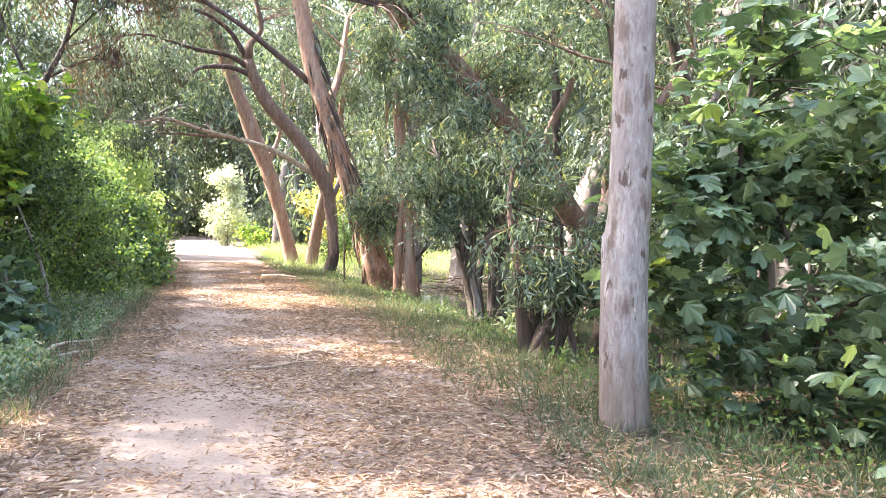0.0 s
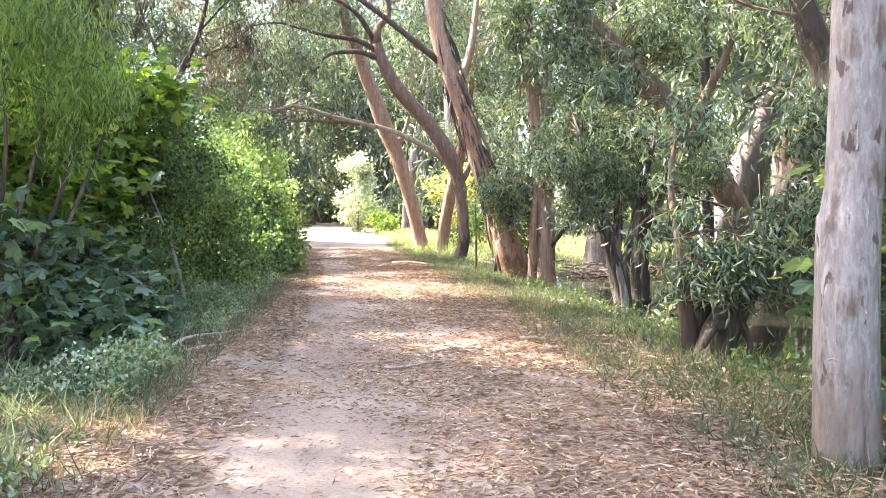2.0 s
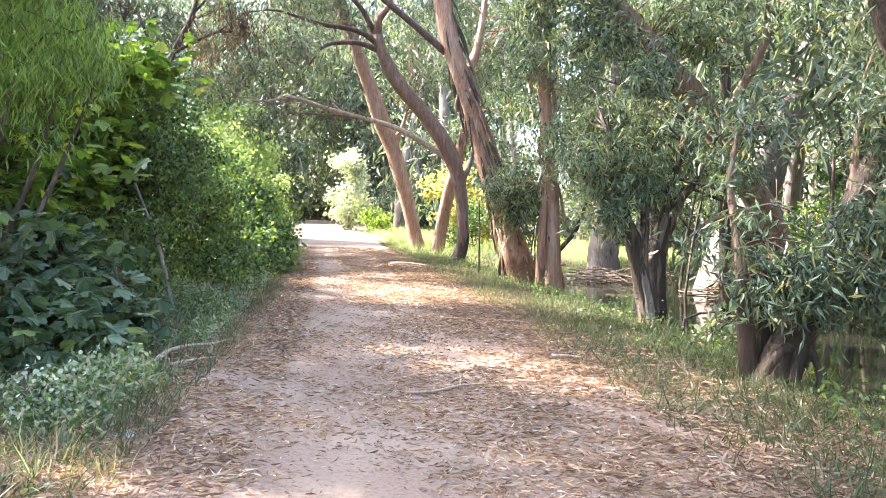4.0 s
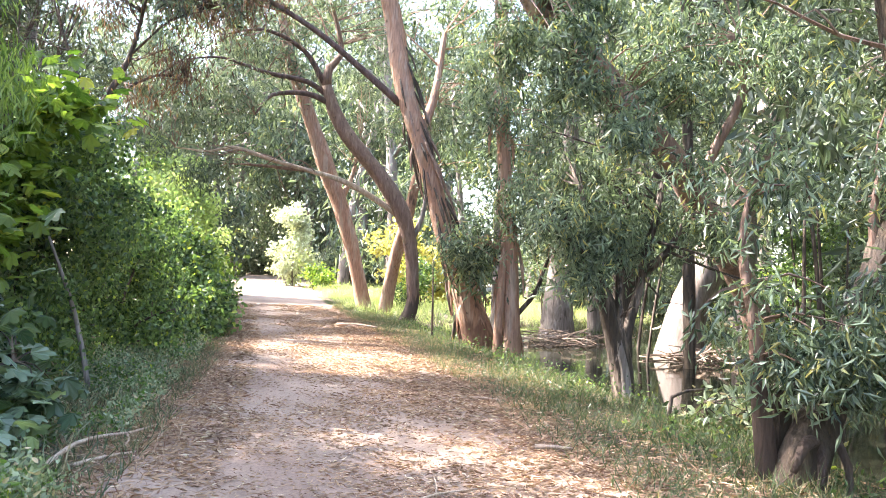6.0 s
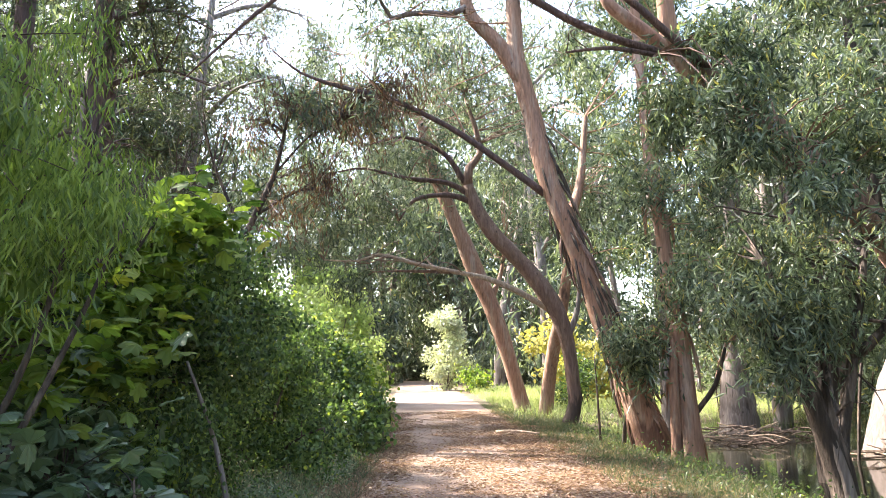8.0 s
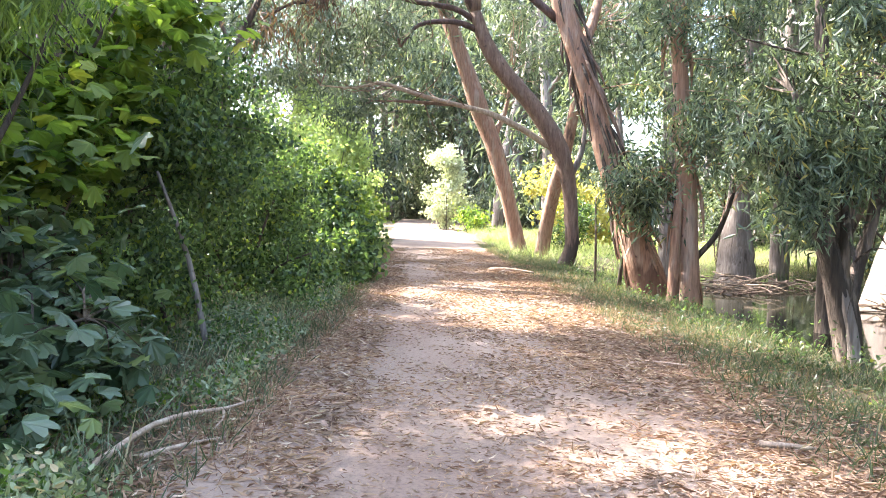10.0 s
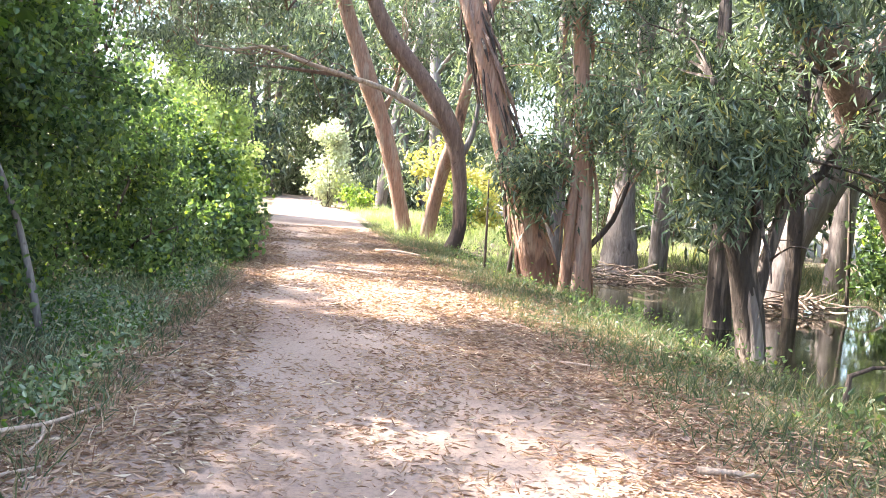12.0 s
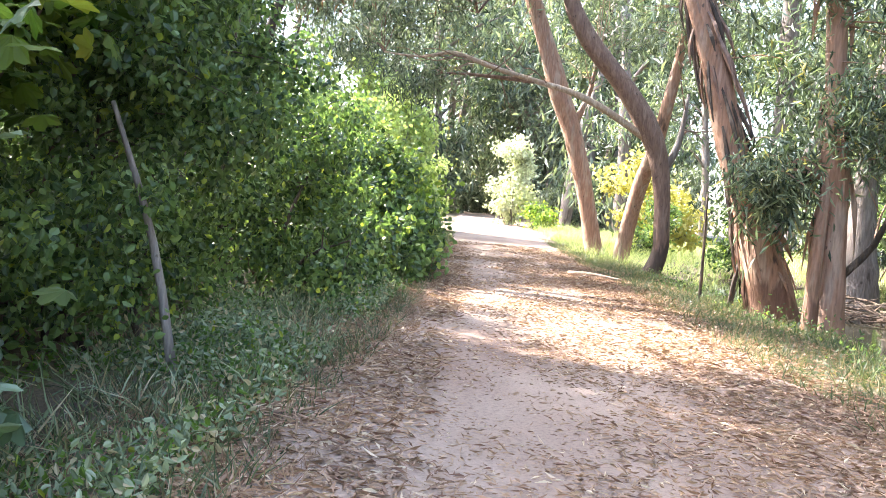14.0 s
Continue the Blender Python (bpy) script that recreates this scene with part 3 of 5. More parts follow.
tree("gum_tree", "gum arching over the path, scorched dark foot and low bare branch", "tree", (3.92, 31.5, -0.1),
     [([(3.8, 31.5, -0.3), (3.92, 31.5, -0.05), (4.1, 31.5, 0.54), (4.07, 31.5, 1.28), (3.98, 31.5, 2.2), (3.75, 31.5, 3.1), (3.45, 31.5, 3.7), (3.16, 31.5, 4.15), (2.78, 31.5, 4.65), (2.37, 31.5, 5.1), (1.78, 31.5, 5.75), (1.32, 31.5, 6.5), (1.04, 31.5, 7.3)],
       [0.31, 0.24, 0.20, 0.20, 0.22, 0.25, 0.27, 0.265, 0.26, 0.25, 0.23, 0.205, 0.17])],
     [([(3.42, 31.5, 3.4), (2.45, 31.4, 3.95), (1.53, 31.2, 4.32), (0.46, 31.0, 4.54), (-0.57, 30.8, 4.74), (-1.23, 30.7, 4.93), (-1.72, 30.6, 5.0), (-2.35, 30.5, 4.82), (-3.29, 30.4, 4.85)], [0.105, 0.092, 0.082, 0.072, 0.063, 0.055, 0.05, 0.036, 0.02], B_STICK),
      ([(0.46, 31.0, 4.52), (-0.39, 31.0, 4.55), (-1.1, 31.0, 4.57), (-1.89, 31.0, 4.55)], [0.06, 0.05, 0.04, 0.02]),
      ([(1.04, 31.5, 7.3), (1.1, 31.5, 7.85), (1.45, 31.5, 8.3), (1.35, 31.5, 9.05), (1.0, 31.5, 10.2)], [0.165, 0.14, 0.10, 0.08, 0.03]),
      ([(1.2, 31.5, 6.75), (0.41, 31.4, 6.97), (-0.62, 31.2, 6.78), (-1.1, 31.0, 6.1)], [0.11, 0.084, 0.06, 0.025], B_PINE),
      ([(1.1, 31.5, 7.0), (0.4, 31.5, 7.38), (-0.81, 31.2, 7.46), (-2.13, 31.0, 7.74), (-3.0, 30.9, 7.6)], [0.11, 0.085, 0.06, 0.04, 0.02], B_PINE),
      ([(0.95, 31.5, 7.4), (0.3, 31.4, 8.3), (-0.9, 31.3, 8.8), (-2.2, 31.2, 8.5)], [0.10, 0.08, 0.055, 0.02], B_PINE),
      ([(3.9, 31.6, 2.4), (4.3, 31.6, 3.3), (4.45, 31.6, 4.6)], [0.11, 0.085, 0.04], B_GREY)],
     [(-0.8, 31.5, 9.6, 2.6, 2.0, 1.7, 110), (-2.0, 31.2, 7.0, 1.9, 1.6, 0.9, 80), (-1.8, 30.9, 4.75, 1.9, 1.0, 0.45, 34), (-3.4, 30.6, 5.6, 1.4, 1.0, 0.6, 40), (0.3, 32.6, 12.5, 3.8, 2.4, 2.6, 170), (3.7, 32.6, 10.5, 2.6, 2, 2.4, 110)],
     B_SCORCHED, M_GUM_FAR, 14, girth=1.0, per=26, spread=0.32, length=0.24, width=0.04, gap=0.5, twig_reach=4)

BIG_STEM = [(4.22, 23.2, -0.5), (4.12, 23.2, -0.2), (3.97, 23.2, 0.31), (3.79, 23.2, 0.82), (3.55, 23.2, 1.45), (3.3, 23.2, 2.08), (3.06, 23.2, 2.75), (2.74, 23.2, 3.76), (2.47, 23.2, 4.55), (2.25, 23.3, 5.26), (2.07, 23.4, 6.03), (1.95, 23.5, 6.83), (1.76, 23.5, 7.61), (1.63, 23.5, 8.3), (1.6, 23.5, 9.41), (1.44, 23.5, 10.94), (1.32, 23.5, 12.23), (1.13, 23.5, 13.68), (0.98, 23.5, 15.18)]
BIG_GIRTH = [0.40, 0.345, 0.325, 0.31, 0.28, 0.24, 0.205, 0.19, 0.195, 0.205, 0.21, 0.21, 0.2, 0.16, 0.15, 0.143, 0.13, 0.12, 0.08]
big_gum = tree("gum_tree", "big leaning gum, salmon bark above a shaggy brown foot", "tree", (4.12, 23.2, -0.3),
     [(BIG_STEM, BIG_GIRTH)],
     [([(1.77, 23.5, 7.6), (1.26, 23.5, 8.49), (0.69, 23.5, 9.14), (0.51, 23.5, 9.97), (0.38, 23.5, 10.4), (0.02, 23.5, 10.81), (-0.48, 23.5, 11.14), (-1.16, 23.5, 11.6), (-1.65, 23.5, 12.03), (-1.92, 23.5, 12.54), (-2.28, 23.5, 13.05)], [0.165, 0.155, 0.143, 0.133, 0.13, 0.127, 0.12, 0.10, 0.077, 0.057, 0.03]),
      ([(-1.16, 23.5, 11.6), (-1.3, 23.4, 12.6), (-1.2, 23.4, 13.8)], [0.06, 0.045, 0.02]),
      ([(2.1, 23.3, 5.15), (1.13, 23.2, 5.86), (0.13, 23.0, 6.5), (-1.1, 22.9, 7.08), (-2.05, 22.8, 7.3), (-2.87, 22.7, 7.58), (-3.4, 22.6, 8.0)], [0.09, 0.072, 0.06, 0.052, 0.042, 0.03, 0.015], B_PINE),
      ([(0.63, 23.5, 9.4), (0.28, 23.4, 9.16), (-0.23, 23.3, 9.13), (-0.73, 23.2, 9.05), (-1.04, 23.2, 8.99), (-1.36, 23.1, 9.54)], [0.085, 0.068, 0.058, 0.055, 0.045, 0.025], B_PALE),
      ([(2.5, 23.3, 4.4), (2.9, 23.6, 5.4), (3.15, 23.9, 7.0)], [0.13, 0.10, 0.05]),
      ([(1.6, 23.5, 9.4), (1.95, 23.6, 10.0), (2.4, 23.7, 11.2)], [0.07, 0.055, 0.02])],
     [(3.55, 22.4, 2.2, 0.5, 0.4, 0.6, 40), (3.75, 23.9, 4.9, 1.2, 1.1, 2.0, 60), (-0.8, 23.4, 9.6, 2.4, 1.7, 1.2, 60), (1.3, 24.2, 11.2, 2.1, 1.4, 1.1, 50), (-1.8, 23.8, 11.8, 1.5, 1.2, 0.8, 40), (1.6, 24, 13.6, 3.6, 2.5, 2.1, 170), (3.4, 25, 16.8, 3.9, 2.4, 2.5, 150), (-1.4, 24.5, 14.8, 1.9, 1.8, 1.3, 50), (3.5, 24.5, 8.8, 1.7, 1.5, 1.7, 50), (0.2, 25, 12.7, 2.0, 1.2, 1.2, 46), (-2.0, 25, 11.8, 1.3, 1.0, 1.0, 30), (5.3, 24.6, 14.8, 2.0, 1.5, 1.8, 100), (5.0, 25.4, 11.1, 1.5, 1.3, 2.1, 90), (-2.6, 22.9, 7.3, 1.3, 1.0, 0.8, 34)],
     B_SHAGGY, M_GUM, 15, girth=1.0, per=32, spread=0.22, length=0.24, width=0.043, gap=0.5, twig_reach=3.2, sides=18, lumps=0.08)

TWIN_STEM = [(4.56, 22.40, -0.5), (4.54, 22.40, -0.27), (4.52, 22.40, 0.42), (4.47, 22.40, 1.12), (4.44, 22.40, 1.83), (4.37, 22.40, 2.77), (4.25, 22.40, 3.73), (4.15, 22.40, 4.86), (4.08, 22.40, 5.65), (4.02, 22.40, 6.71), (3.97, 22.50, 9.0), (4.07, 22.60, 12)]
TWIN_GIRTH = [0.26, 0.235, 0.225, 0.205, 0.18, 0.155, 0.147, 0.15, 0.14, 0.12, 0.09, 0.05]
twin_gum = tree("gum_tree", "upright twin-stemmed gum, smooth tan bark, at the water's edge", "tree", (4.47, 22.30, -0.3),
     [(TWIN_STEM, TWIN_GIRTH),
      ([(4.18, 22.20, -0.5), (4.19, 22.20, -0.25), (4.19, 22.20, 0.42), (4.20, 22.22, 1.0), (4.26, 22.30, 1.75), (4.32, 22.40, 2.3)], [0.13, 0.115, 0.10, 0.09, 0.075, 0.05], B_SHAGGY)],
     [([(4.57, 22.40, 0.6), (5.02, 22.30, 1.2), (5.22, 22.20, 1.9)], [0.06, 0.05, 0.03], B_DARK)],
     [(3.67, 22.00, 2.2, 0.6, 0.5, 0.45, 26), (4.82, 22.00, 2.9, 0.9, 0.6, 0.8, 50), (4.72, 22.30, 5.8, 1.5, 1.2, 2.2, 110), (4.12, 22.60, 10.2, 2.1, 2.0, 2.3, 90), (5.82, 23.20, 13.0, 2.9, 2.2, 2.4, 130)],
     B_SALMON, M_GUM, 16, girth=1.0, per=42, spread=0.21, length=0.17, width=0.033, gap=0.45, sides=16, lumps=0.06)

hang_bark(big_gum, BIG_STEM, BIG_GIRTH, 1.0, 6.8, 34, 500, B_DARK)
hang_bark(big_gum, BIG_STEM, BIG_GIRTH, 0.3, 1.9, 16, 540, B_SHAGGY)
hang_bark(big_gum, BIG_STEM, BIG_GIRTH, 3.6, 5.4, 16, 545, B_SCORCHED)
hang_bark(twin_gum, TWIN_STEM, TWIN_GIRTH, 0.6, 5.6, 18, 560, B_SALMON)

tree("gum_tree", "low forked gum, dark streaked stems standing at the pond edge", "tree", (4.2, 16.25, -0.25),
     [([(4.2, 16.2, -0.5), (4.17, 16.2, -0.1), (4.11, 16.2, 0.35), (4.0, 16.2, 0.75), (3.86, 16.2, 1.15), (3.73, 16.2, 1.46), (3.65, 16.2, 1.86), (3.5, 16.1, 2.3), (3.35, 16.0, 2.7)], [0.16, 0.135, 0.148, 0.139, 0.114, 0.089, 0.073, 0.055, 0.03]),
      ([(4.3, 16.3, -0.5), (4.24, 16.3, 0.0), (4.2, 16.3, 0.5), (4.28, 16.3, 0.95), (4.4, 16.3, 1.4), (4.46, 16.3, 1.82), (4.6, 16.3, 2.31), (4.7, 16.3, 2.9)], [0.10, 0.085, 0.08, 0.075, 0.07, 0.06, 0.05, 0.03]),
      ([(4.16, 16.1, -0.4), (4.15, 16.09, 0.1), (4.06, 16.1, 0.5), (3.98, 16.12, 0.85)], [0.06, 0.055, 0.05, 0.03], B_GREY)],
     [([(4.02, 16.2, 0.7), (4.05, 16.15, 1.25), (4.0, 16.1, 1.8), (4.05, 16.05, 2.4)], [0.10, 0.075, 0.06, 0.03]), ([(3.7, 16.2, 1.6), (3.25, 15.9, 1.95), (2.85, 15.7, 2.05)], [0.045, 0.03, 0.012]),
      ([(4.42, 16.3, 1.6), (4.75, 16.2, 1.9), (4.95, 16.1, 2.4)], [0.07, 0.05, 0.02])],
     [(3.7, 16.0, 2.5, 1.3, 0.8, 0.5, 60), (3.0, 15.8, 2.05, 0.65, 0.5, 0.35, 34), (4.7, 16.1, 2.3, 0.9, 0.7, 0.55, 40), (4.2, 16.2, 3.05, 1.0, 0.8, 0.4, 40), (3.45, 15.8, 1.65, 0.4, 0.3, 0.25, 14)],
     B_WET, M_GUM, 17, girth=1.0, per=52, spread=0.15, length=0.14, width=0.027, gap=0.6, sides=18, lumps=0.13, flare=0.15, share=0.3)

tree("gum_tree", "dark wet gum trunk rising out of the pond", "tree", (6.1, 20.3, -0.6),
     [([(6.12, 20.3, -0.9), (6.08, 20.3, -0.3), (6.06, 20.3, 0.4), (6.08, 20.3, 1.1), (6.06, 20.3, 1.7), (6.0, 20.3, 2.4), (5.8, 20.3, 3.6), (5.7, 20.3, 5.2)], [0.26, 0.21, 0.2, 0.2, 0.19, 0.17, 0.12, 0.06])],
     [([(6.07, 20.3, 0.9), (6.4, 20.2, 1.6), (6.6, 20.1, 2.6)], [0.11, 0.09, 0.04]), ([(6.05, 20.3, 1.6), (5.6, 20.2, 2.2), (5.2, 20.1, 3.0)], [0.10, 0.08, 0.03])],
     [(5.9, 20.2, 3.4, 1.3, 0.9, 0.8, 60), (5.3, 20.0, 2.7, 0.7, 0.6, 0.5, 30), (6.8, 20.2, 2.8, 0.8, 0.7, 0.6, 34)], B_WET, M_GUM, 25, girth=1.0, per=44, spread=0.17, length=0.15, width=0.03, gap=0.5, sides=16, lumps=0.13, flare=0.12, share=0.3)

tree("gum_tree", "gnarled dark gum stump and leaning stem at the bank", "tree", (3.35, 11.5, -0.1),
     [([(3.3, 11.5, -0.3), (3.34, 11.5, -0.04), (3.42, 11.5, 0.22), (3.64, 11.6, 0.49), (3.89, 11.7, 0.88), (4.11, 11.8, 1.28), (4.27, 11.8, 1.59), (4.37, 11.8, 1.9), (4.54, 11.8, 2.16), (4.67, 11.8, 2.53), (4.73, 11.8, 2.89), (4.6, 11.8, 3.18), (4.46, 11.8, 3.47), (4.25, 11.9, 4.4)],
       [0.22, 0.17, 0.155, 0.145, 0.135, 0.14, 0.142, 0.135, 0.13, 0.128, 0.133, 0.135, 0.125, 0.08]),
      ([(3.2, 11.6, -0.25), (3.16, 11.6, 0.01), (3.08, 11.6, 0.64), (3.01, 11.6, 1.16), (2.95, 11.7, 1.73), (3.0, 11.7, 2.16)], [0.08, 0.066, 0.055, 0.045, 0.035, 0.02], B_SCORCHED),
      ([(3.28, 11.75, -0.3), (3.3, 11.75, 0.2), (3.32, 11.75, 0.45), (3.3, 11.75, 0.66)], [0.16, 0.14, 0.12, 0.06])],
     [([(4.72, 11.8, 2.8), (4.95, 11.7, 3.1), (5.3, 11.6, 3.7)], [0.08, 0.065, 0.03]), ([(4.3, 11.8, 1.6), (4.25, 11.85, 2.0), (4.35, 11.9, 2.5)], [0.05, 0.04, 0.015]),
      ([(3.45, 11.45, 0.3), (3.25, 11.3, 0.3), (3.12, 11.25, 0.12)], [0.055, 0.04, 0.02]), ([(3.5, 11.5, 0.35), (3.4, 11.3, 0.2), (3.3, 11.2, -0.05)], [0.05, 0.04, 0.02]), ([(3.6, 11.5, 0.42), (3.62, 11.3, 0.15), (3.55, 11.2, -0.08)], [0.045, 0.035, 0.02])],
     [(4.35, 11.4, 2.5, 0.45, 0.35, 0.5, 36), (4.1, 11.4, 1.7, 0.4, 0.3, 0.3, 22), (3.35, 11.3, 0.95, 0.35, 0.3, 0.28, 34), (3.85, 11.4, 0.95, 0.4, 0.35, 0.2, 24), (3.05, 11.5, 1.2, 0.25, 0.3, 0.4, 18), (4.5, 11.5, 0.8, 0.45, 0.4, 0.25, 24), (5.1, 12.2, 2.2, 0.6, 0.6, 0.5, 30), (4.5, 12.2, 4.4, 1.3, 1.0, 0.8, 70), (3.0, 11.8, 2.1, 0.3, 0.3, 0.45, 14), (5.0, 11.9, 1.35, 0.4, 0.4, 0.4, 22)],
     B_DARK, M_GUM, 18, girth=1.0, share=0.25, per=40, spread=0.13, length=0.13, width=0.028, gap=0.35, sides=16, lumps=0.16, flare=0.05, branch_bark=B_SCORCHED)

tree("gum_tree", "dark leaning gum reaching a long arching limb over the path", "tree", (7.70, 17.92, -0.26),
     [([(7.86, 18.01, -0.51), (7.36, 17.76, 0.66), (6.78, 17.46, 1.50), (6.11, 17.17, 2.21), (5.60, 16.96, 2.75), (5.02, 16.67, 3.26), (4.43, 16.50, 3.67), (3.68, 16.25, 4.26), (3.08, 16.08, 4.68), (2.76, 16.00, 4.88)],
       [0.29, 0.26, 0.24, 0.215, 0.205, 0.2, 0.195, 0.185, 0.177, 0.165])],
     [([(2.79, 16.00, 4.85), (2.45, 15.92, 5.15), (2.36, 15.83, 5.77), (2.27, 15.83, 6.32), (2.20, 15.83, 6.98), (2.16, 15.83, 7.76), (2.15, 15.83, 8.49)], [0.138, 0.126, 0.100, 0.090, 0.084, 0.075, 0.033], B_SALMON),
      ([(2.44, 15.92, 5.11), (2.10, 15.83, 5.36), (1.75, 15.75, 5.59), (1.63, 15.75, 5.78), (1.50, 15.75, 6.29), (1.33, 15.75, 6.85), (1.06, 15.75, 7.42), (0.72, 15.75, 7.90), (0.41, 15.75, 8.28)], [0.092, 0.080, 0.072, 0.064, 0.060, 0.059, 0.050, 0.042, 0.017], B_SALMON),
      ([(2.84, 15.92, 4.93), (2.21, 15.58, 5.30), (1.72, 15.33, 5.57), (1.20, 15.16, 5.70), (0.65, 15.08, 5.67), (-0.08, 14.99, 5.62), (-0.66, 14.99, 5.64), (-1.04, 14.91, 5.67), (-1.46, 14.91, 5.57), (-1.76, 14.91, 5.46), (-2.13, 14.83, 5.13), (-2.39, 14.83, 4.88), (-2.85, 14.83, 4.43)], [0.059, 0.044, 0.039, 0.038, 0.037, 0.036, 0.033, 0.033, 0.029, 0.026, 0.023, 0.018, 0.008], B_PINE),
      ([(2.31, 15.75, 5.05), (1.61, 15.50, 5.15), (1.09, 15.33, 5.30), (0.67, 15.25, 5.52), (0.33, 15.16, 5.61), (-0.09, 15.08, 5.84), (-0.43, 14.99, 6.24), (-0.79, 14.99, 6.81), (-1.08, 14.91, 7.26)], [0.057, 0.046, 0.040, 0.037, 0.030, 0.023, 0.020, 0.017, 0.008], B_PINE),
      ([(2.15, 15.66, 5.00), (1.61, 15.50, 5.02), (1.09, 15.33, 4.90)], [0.032, 0.024, 0.012], B_PINE),
      ([(-0.67, 14.99, 5.64), (-1.34, 14.74, 5.89), (-1.85, 14.58, 5.93), (-2.26, 14.49, 6.10)], [0.022, 0.017, 0.012, 0.005], B_PINE),
      ([(-1.46, 14.91, 5.57), (-2.01, 14.99, 5.52), (-2.60, 15.08, 5.26)], [0.018, 0.013, 0.005], B_PINE),
      ([(5.60, 16.96, 2.75), (5.77, 16.84, 3.42), (6.11, 16.67, 4.26), (6.02, 16.58, 5.10)], [0.092, 0.075, 0.059, 0.025])],
     [(2.38, 15.33, 4.22, 0.67, 0.50, 0.42, 40), (3.26, 14.99, 3.51, 0.50, 0.42, 0.59, 34), (4.35, 16.92, 4.51, 1.09, 0.67, 0.50, 56), (3.43, 15.66, 5.01, 1.00, 0.67, 0.42, 50), (5.27, 16.33, 5.10, 1.59, 1.09, 1.09, 90), (4.26, 17.67, 8.28, 1.76, 1.26, 1.09, 70), (5.94, 17.17, 7.19, 1.67, 1.26, 1.17, 80), (1.08, 16.08, 7.94, 1.17, 0.84, 0.42, 14)],
     B_SCORCHED, M_GUM, 19, girth=1.0, per=50, spread=0.125, length=0.145, width=0.03, gap=0.45, twig_bark=B_PINE, branch_bark=B_SCORCHED, sides=16, lumps=0.09, share=0.3, reach=1.2, twig_reach=1.6)

tree("gum_tree", "pale blotched gum trunk leaning beyond the pond", "tree", (9.65, 24.4, -0.5),
     [([(9.5, 24.4, -0.9), (9.62, 24.4, 0.1), (9.8, 24.4, 0.95), (10.15, 24.4, 1.7), (10.63, 24.4, 2.75), (11.08, 24.4, 3.85), (11.6, 24.4, 5.0), (12.1, 24.4, 6.4), (12.6, 24.4, 9.5)], [0.64, 0.56, 0.50, 0.47, 0.47, 0.46, 0.43, 0.38, 0.22])], [],
     [(11.6, 24.5, 6.0, 2.6, 1.8, 2.2, 90), (12.5, 24, 10.5, 3.5, 3, 3, 110)], B_PALE, M_GUM_FAR, 21, girth=1.0, per=26, spread=0.34, length=0.26, width=0.045, lumps=0.1, twig_reach=4)

tree("gum_tree", "grey flared gum trunk on the far bank", "tree", (8.85, 31.0, -0.45),
     [([(8.8, 31, -0.8), (8.85, 31, 0.1), (8.85, 31, 1.2), (8.9, 31, 3.0), (9.1, 31, 6.5), (9.2, 31, 10)], [0.95, 0.72, 0.50, 0.42, 0.33, 0.2])], [],
     [(9.0, 30, 5.2, 2.4, 1.6, 1.8, 80), (9.2, 30.5, 10, 3.2, 3, 3, 110)], B_GREY, M_GUM_FAR, 22, girth=0.72, per=26, spread=0.36, length=0.3, width=0.05, lumps=0.12, twig_reach=4)

tree("gum_tree", "slim grey gum with a forked dark neighbour stem behind fig leaves", "tree", (6.05, 12.0, -0.4),
     [([(6.0, 12.0, -0.8), (6.17, 12, 1.33), (6.26, 12, 2.74), (6.3, 12, 4.7), (6.4, 12.1, 8)], [0.17, 0.145, 0.142, 0.138, 0.08]),
      ([(5.2, 12.4, -0.7), (5.3, 12.2, 1.0), (5.4, 12.0, 2.1), (5.58, 12.0, 2.8), (5.5, 12.0, 3.25), (5.2, 12.0, 4.0), (4.9, 12, 5.0)], [0.2, 0.17, 0.16, 0.155, 0.12, 0.095, 0.05], B_DARK)],
     [([(5.58, 12, 2.8), (5.9, 12, 3.2), (6.1, 11.9, 3.9)], [0.09, 0.06, 0.03])],
     [(5.9, 12.8, 3.6, 1.3, 0.9, 1.1, 70), (6.3, 12.4, 6.5, 2.2, 1.8, 1.8, 110)], B_GREY, M_GUM, 23, per=40, spread=0.2, length=0.16, width=0.032, gap=0.4)

tree("gum_tree", "tall gum beyond the pond, high airy crown above its neighbours", "tree", (7.6, 33.4, -0.5),
     [([(7.6, 33.4, -0.9), (7.5, 33.4, 6), (7.2, 33.3, 12), (7.0, 33.2, 17)], [0.32, 0.26, 0.2, 0.1])],
     [([(7.2, 33.3, 12), (5.6, 33.0, 15), (4.6, 32.8, 17.4)], [0.12, 0.08, 0.03]), ([(7.2, 33.3, 12.5), (9.2, 33.0, 15.5), (10.4, 32.8, 17.5)], [0.12, 0.08, 0.03])],
     [(4.8, 32.6, 17.6, 2.4, 1.6, 2.2, 110), (7.6, 33, 19, 2.4, 1.6, 2.2, 110), (10.6, 32.6, 17.8, 2.4, 1.6, 2.4, 110), (6.4, 33, 14.0, 2.0, 1.4, 1.8, 60)], B_GREY, M_GUM_FAR, 430, girth=1.0, per=26, spread=0.34, length=0.3, width=0.055, gap=0.4)

